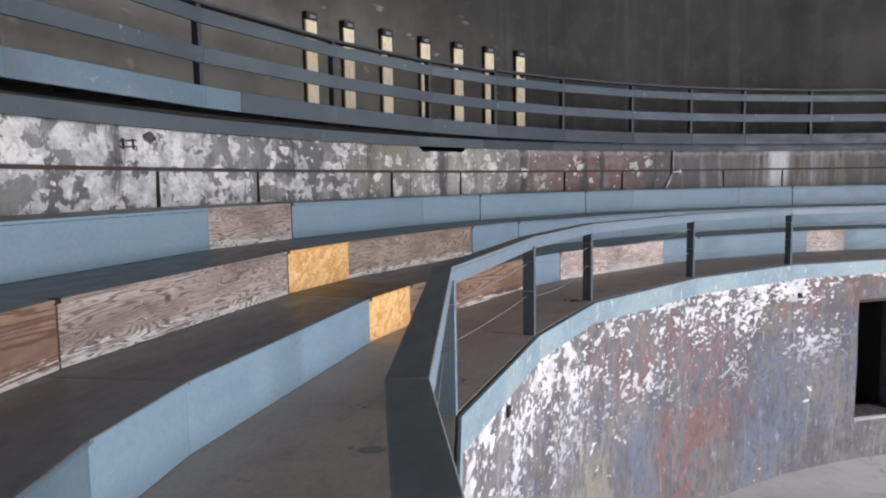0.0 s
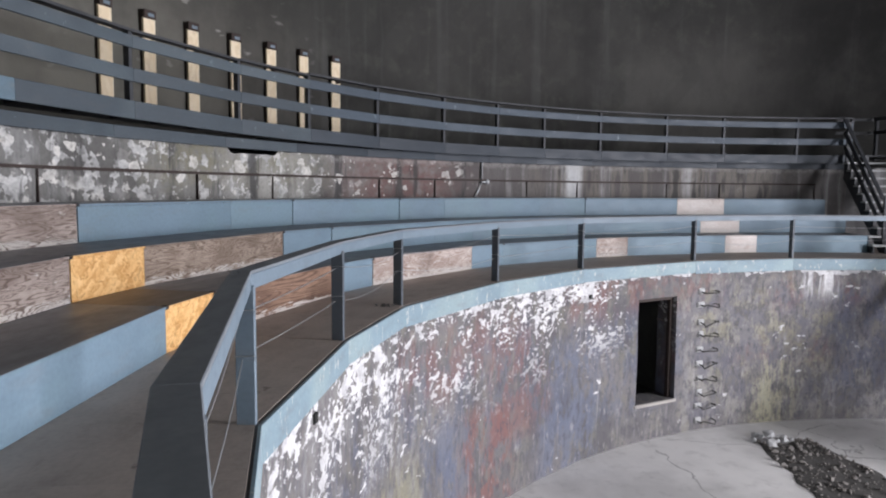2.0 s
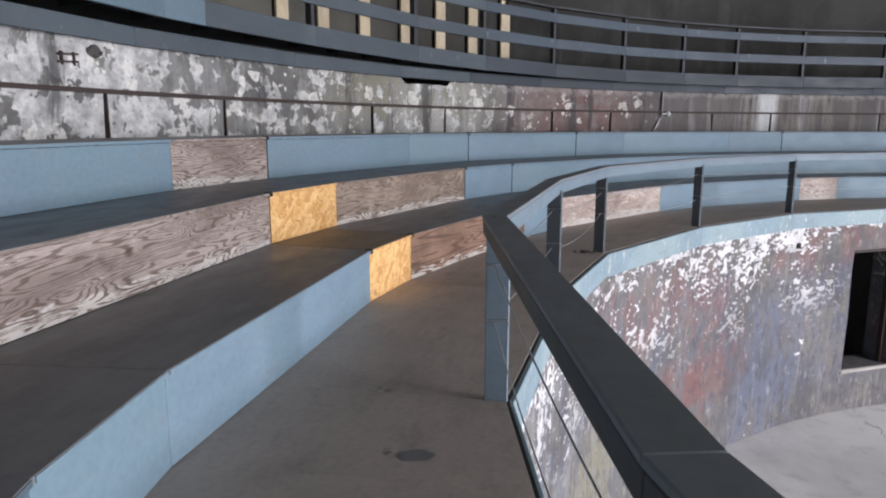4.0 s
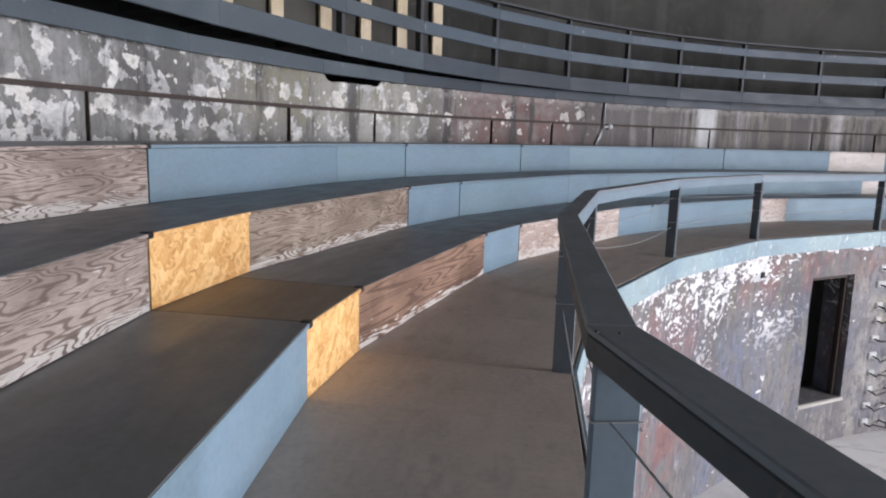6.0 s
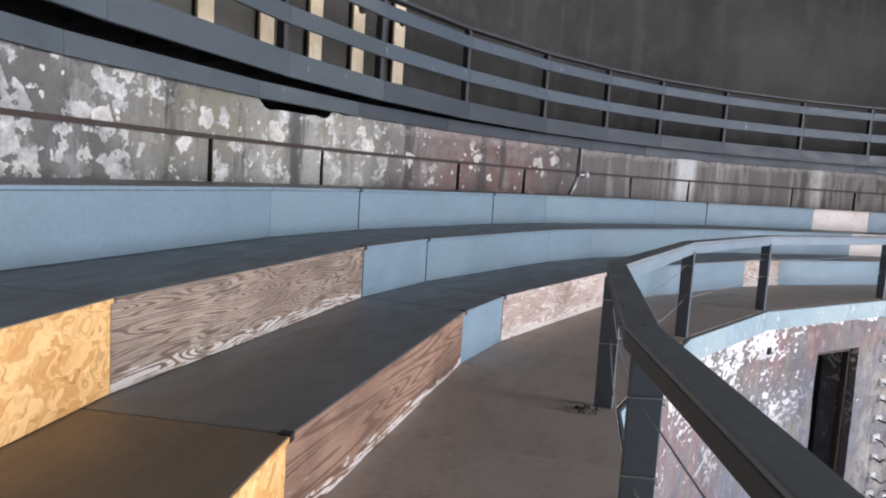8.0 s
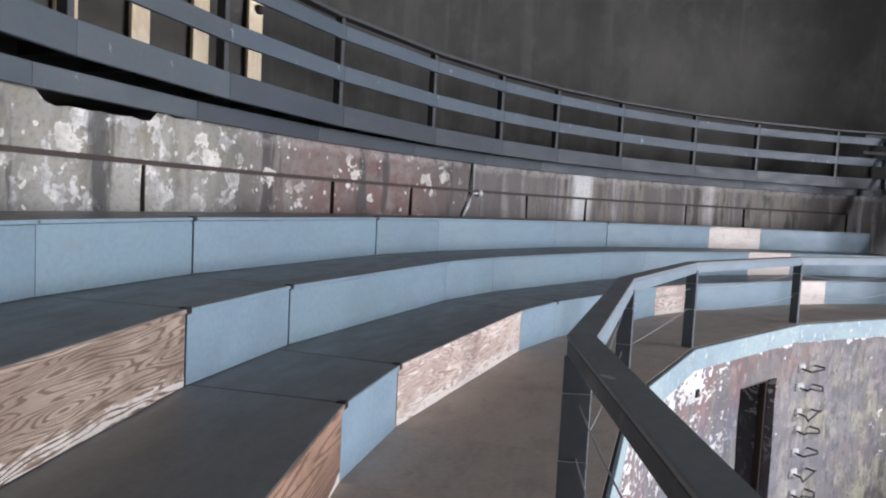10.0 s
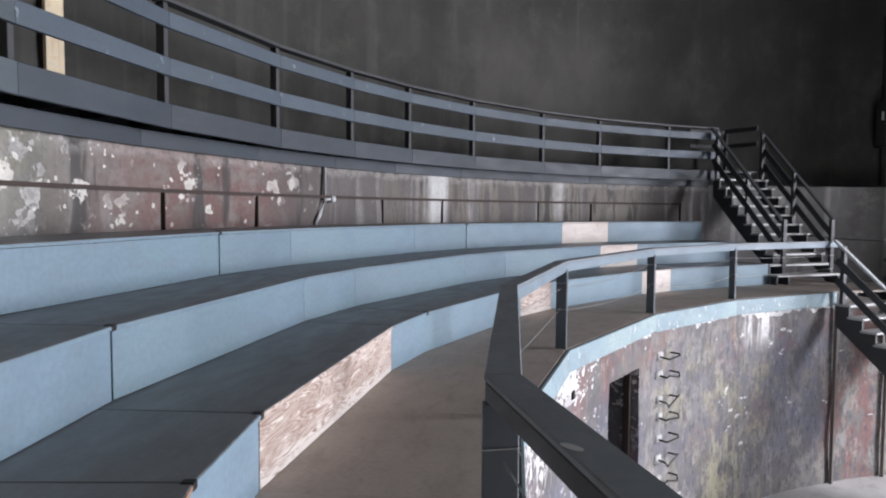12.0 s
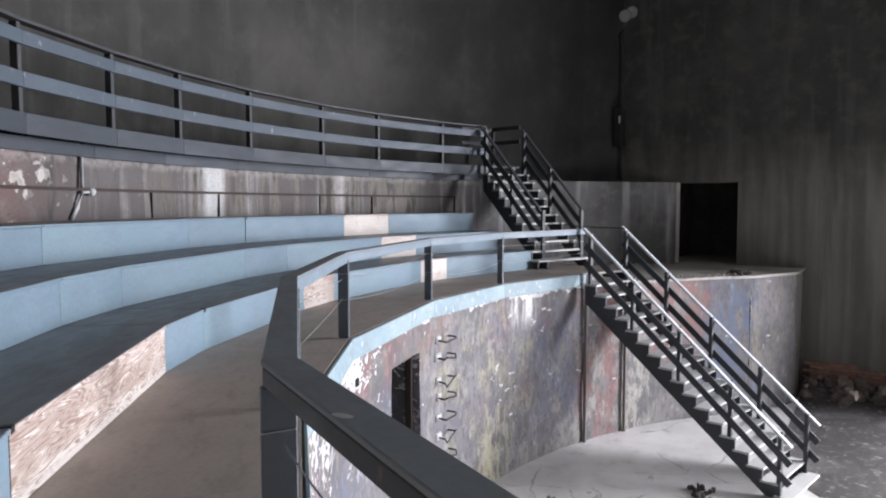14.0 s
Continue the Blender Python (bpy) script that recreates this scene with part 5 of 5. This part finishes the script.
spots = [(p.x, p.y, -0.275, rng.uniform(0.03, 0.11)) for p in [P(R_PIT + 0.12 + abs(rng.gauss(0, 0.25)), rng.uniform(44.5, 61), 0) for _ in range(60)]]
stones("landing_chips", M_LEDGE, "pale concrete chips along the crumbling landing edge", "chips", spots, 11)
spots = [(18.4 + rng.gauss(0, 0.22), 9.55 + rng.gauss(0, 0.12), -0.25, rng.uniform(0.08, 0.2)) for _ in range(22)]
stones("dark_scraps", M_GRIT, "small heap of dark scraps on the landing", "debris", spots, 12)
# Dirt sheet, spread wide and darkened where the floor gets less light.
dirt = bmesh.new()
n = 26
grid = []
for i in range(n + 1):
    row = []
    for k in range(n + 1):
        f = i / n
        y = 0.5 + 7.75 * k / n
        g = min(1.0, max(0.0, (y - 1.5) / 4.5))
        reach = 1.6 + 6.0 * g * g * (3 - 2 * g) + 0.9 * noise.noise(Vector((y * 0.9, 3, 0))) + 0.5 * noise.noise(Vector((y * 2.7, 8, 0)))
        p = Vector((X_RIGHT + 0.05 - f * reach, y, 0))
        d = X_RIGHT + 0.05 - p.x
        p.z = Z_PIT + 0.004 + 0.5 * max(0.0, 1 - d / 1.7) ** 1.5 * (0.8 + 0.4 * noise.noise(p * 1.3)) + (0.008 + 0.008 * noise.noise(p * 4) if 0 < i < n else 0)
        row.append(dirt.verts.new(p))
    grid.append(row)
for i in range(n):
    for k in range(n):
        dirt.faces.new((grid[i][k], grid[i][k + 1], grid[i + 1][k + 1], grid[i + 1][k]))
bmesh.ops.recalc_face_normals(dirt, faces=dirt.faces)
wrap(dirt, "box")
tagged(new("dirt_bank", mesh_of("dirt_bank", dirt, M_DIRT)), "dirt banked along the side wall, darkened for weaker light", "dirt", kind="stuff")

foot = empty("brick_footing", (X_RIGHT - 0.1, 5.5, Z_PIT), "broken brown brick footing under the side wall", "brick footing")
bme = box(-0.11, 0.0, -0.15, 0.15, 0, 0.095, 0.008)
wrap(bme, "box")
brick = mesh_of("brick", bme, M_BRICK)
for row in range(10):
    for k in range(18):
        y = 2.6 + k * 0.315 + (0.15 if row % 2 else 0)
        if row > 6 + 2.5 * noise.noise(Vector((y * 0.7, 0, 0))) + (1 if y > 6 else 0):
            continue
        piece("brick", brick, foot, Matrix.Translation((X_RIGHT - 0.03 + 0.012 * random.random(), y, Z_PIT + 0.02 + row * 0.105)) @ Matrix.Rotation(0.03 * (random.random() - 0.5), 4, "Z"))

# floodlight and conduit in the corner
flood = empty("floodlight", P(R_TALL - 0.3, 47.9, 7.0), "twin unlit floodlight with dusty glass in the corner", "floodlight")
for da, dz in ((0.35, 0.0), (-0.45, 0.12)):
    p = P(R_TALL - 0.45, 48.1 + da, 7.05 + dz)
    m = Matrix.Translation(p) @ Vector((-0.8, -0.5, -0.35)).to_track_quat("Z", "Y").to_matrix().to_4x4()
    bm = bmesh.new()
    bmesh.ops.create_cone(bm, cap_ends=True, segments=16, radius1=0.09, radius2=0.19, depth=0.24, matrix=m)
    housing = part("housing", bm, M_STEEL, flood)
    bm = bmesh.new()
    bmesh.ops.create_cone(bm, cap_ends=True, segments=16, radius1=0.17, radius2=0.16, depth=0.02, matrix=m @ Matrix.Translation((0, 0, 0.125)))
    part("lens", bm, M_GLASS, housing, "dusty glass lens")
part("arm", tube([P(R_TALL, 48.1, 6.6), P(R_TALL - 0.3, 48.1, 6.7), P(R_TALL - 0.42, 48.1, 7.0)], 0.03, 6), M_STEEL, flood)
cond = empty("conduit", P(R_TALL, 47.6, 2.2), "dark electrical conduit and boxes in the corner", "conduit")
part("pipe", tube([P(R_TALL - 0.05, 47.9, 2.2), P(R_TALL - 0.05, 47.9, 6.6)], 0.035, 6), M_STEEL, cond)
part("box", box(20.72, 20.98, 13.30, 13.55, 3.2, 4.4, 0.01), M_STEEL, cond, "dark metal switch box", uv="box")
part("box", box(20.69, 20.73, 13.36, 13.41, 3.9, 4.12, 0.004), M_CAP, cond, "pale conduit stub", uv="box")

# chips at the foot of a guard-rail post, and a spot of white paint on the rail
spots = [(p.x, p.y, 0.012, rng.uniform(0.012, 0.04)) for p in [P(10.93 + rng.gauss(0, 0.05), 144.1 + rng.gauss(0, 0.25), 0) for _ in range(16)]]
stones("wood_chips", M_GRIT, "dark broken wood chips beside a post foot", "debris", spots, 9)
spot = bmesh.new()
bmesh.ops.create_circle(spot, cap_ends=True, segments=14, radius=0.022, matrix=Matrix.Translation((SPOT[0], SPOT[1], 0.9375)) @ Matrix.Diagonal((0.7, 1.5, 1, 1)))
part("paint_spot", spot, M_TREAD, guard, "spot of white paint")

# dried dark spill on the walkway boards
spill = bmesh.new()
rim = []
for k in range(22):
    w = math.tau * k / 22
    f = 1 + 0.25 * noise.noise(Vector((math.cos(w) * 1.7, math.sin(w) * 1.7, 4)))
    rim.append(spill.verts.new((STAIN[0] + 0.075 * f * math.cos(w), STAIN[1] + 0.055 * f * math.sin(w), 0.004)))
spill.faces.new(rim)
part("spill_stain", spill, M_SEAT, walkway, "dried dark spill on the boards")
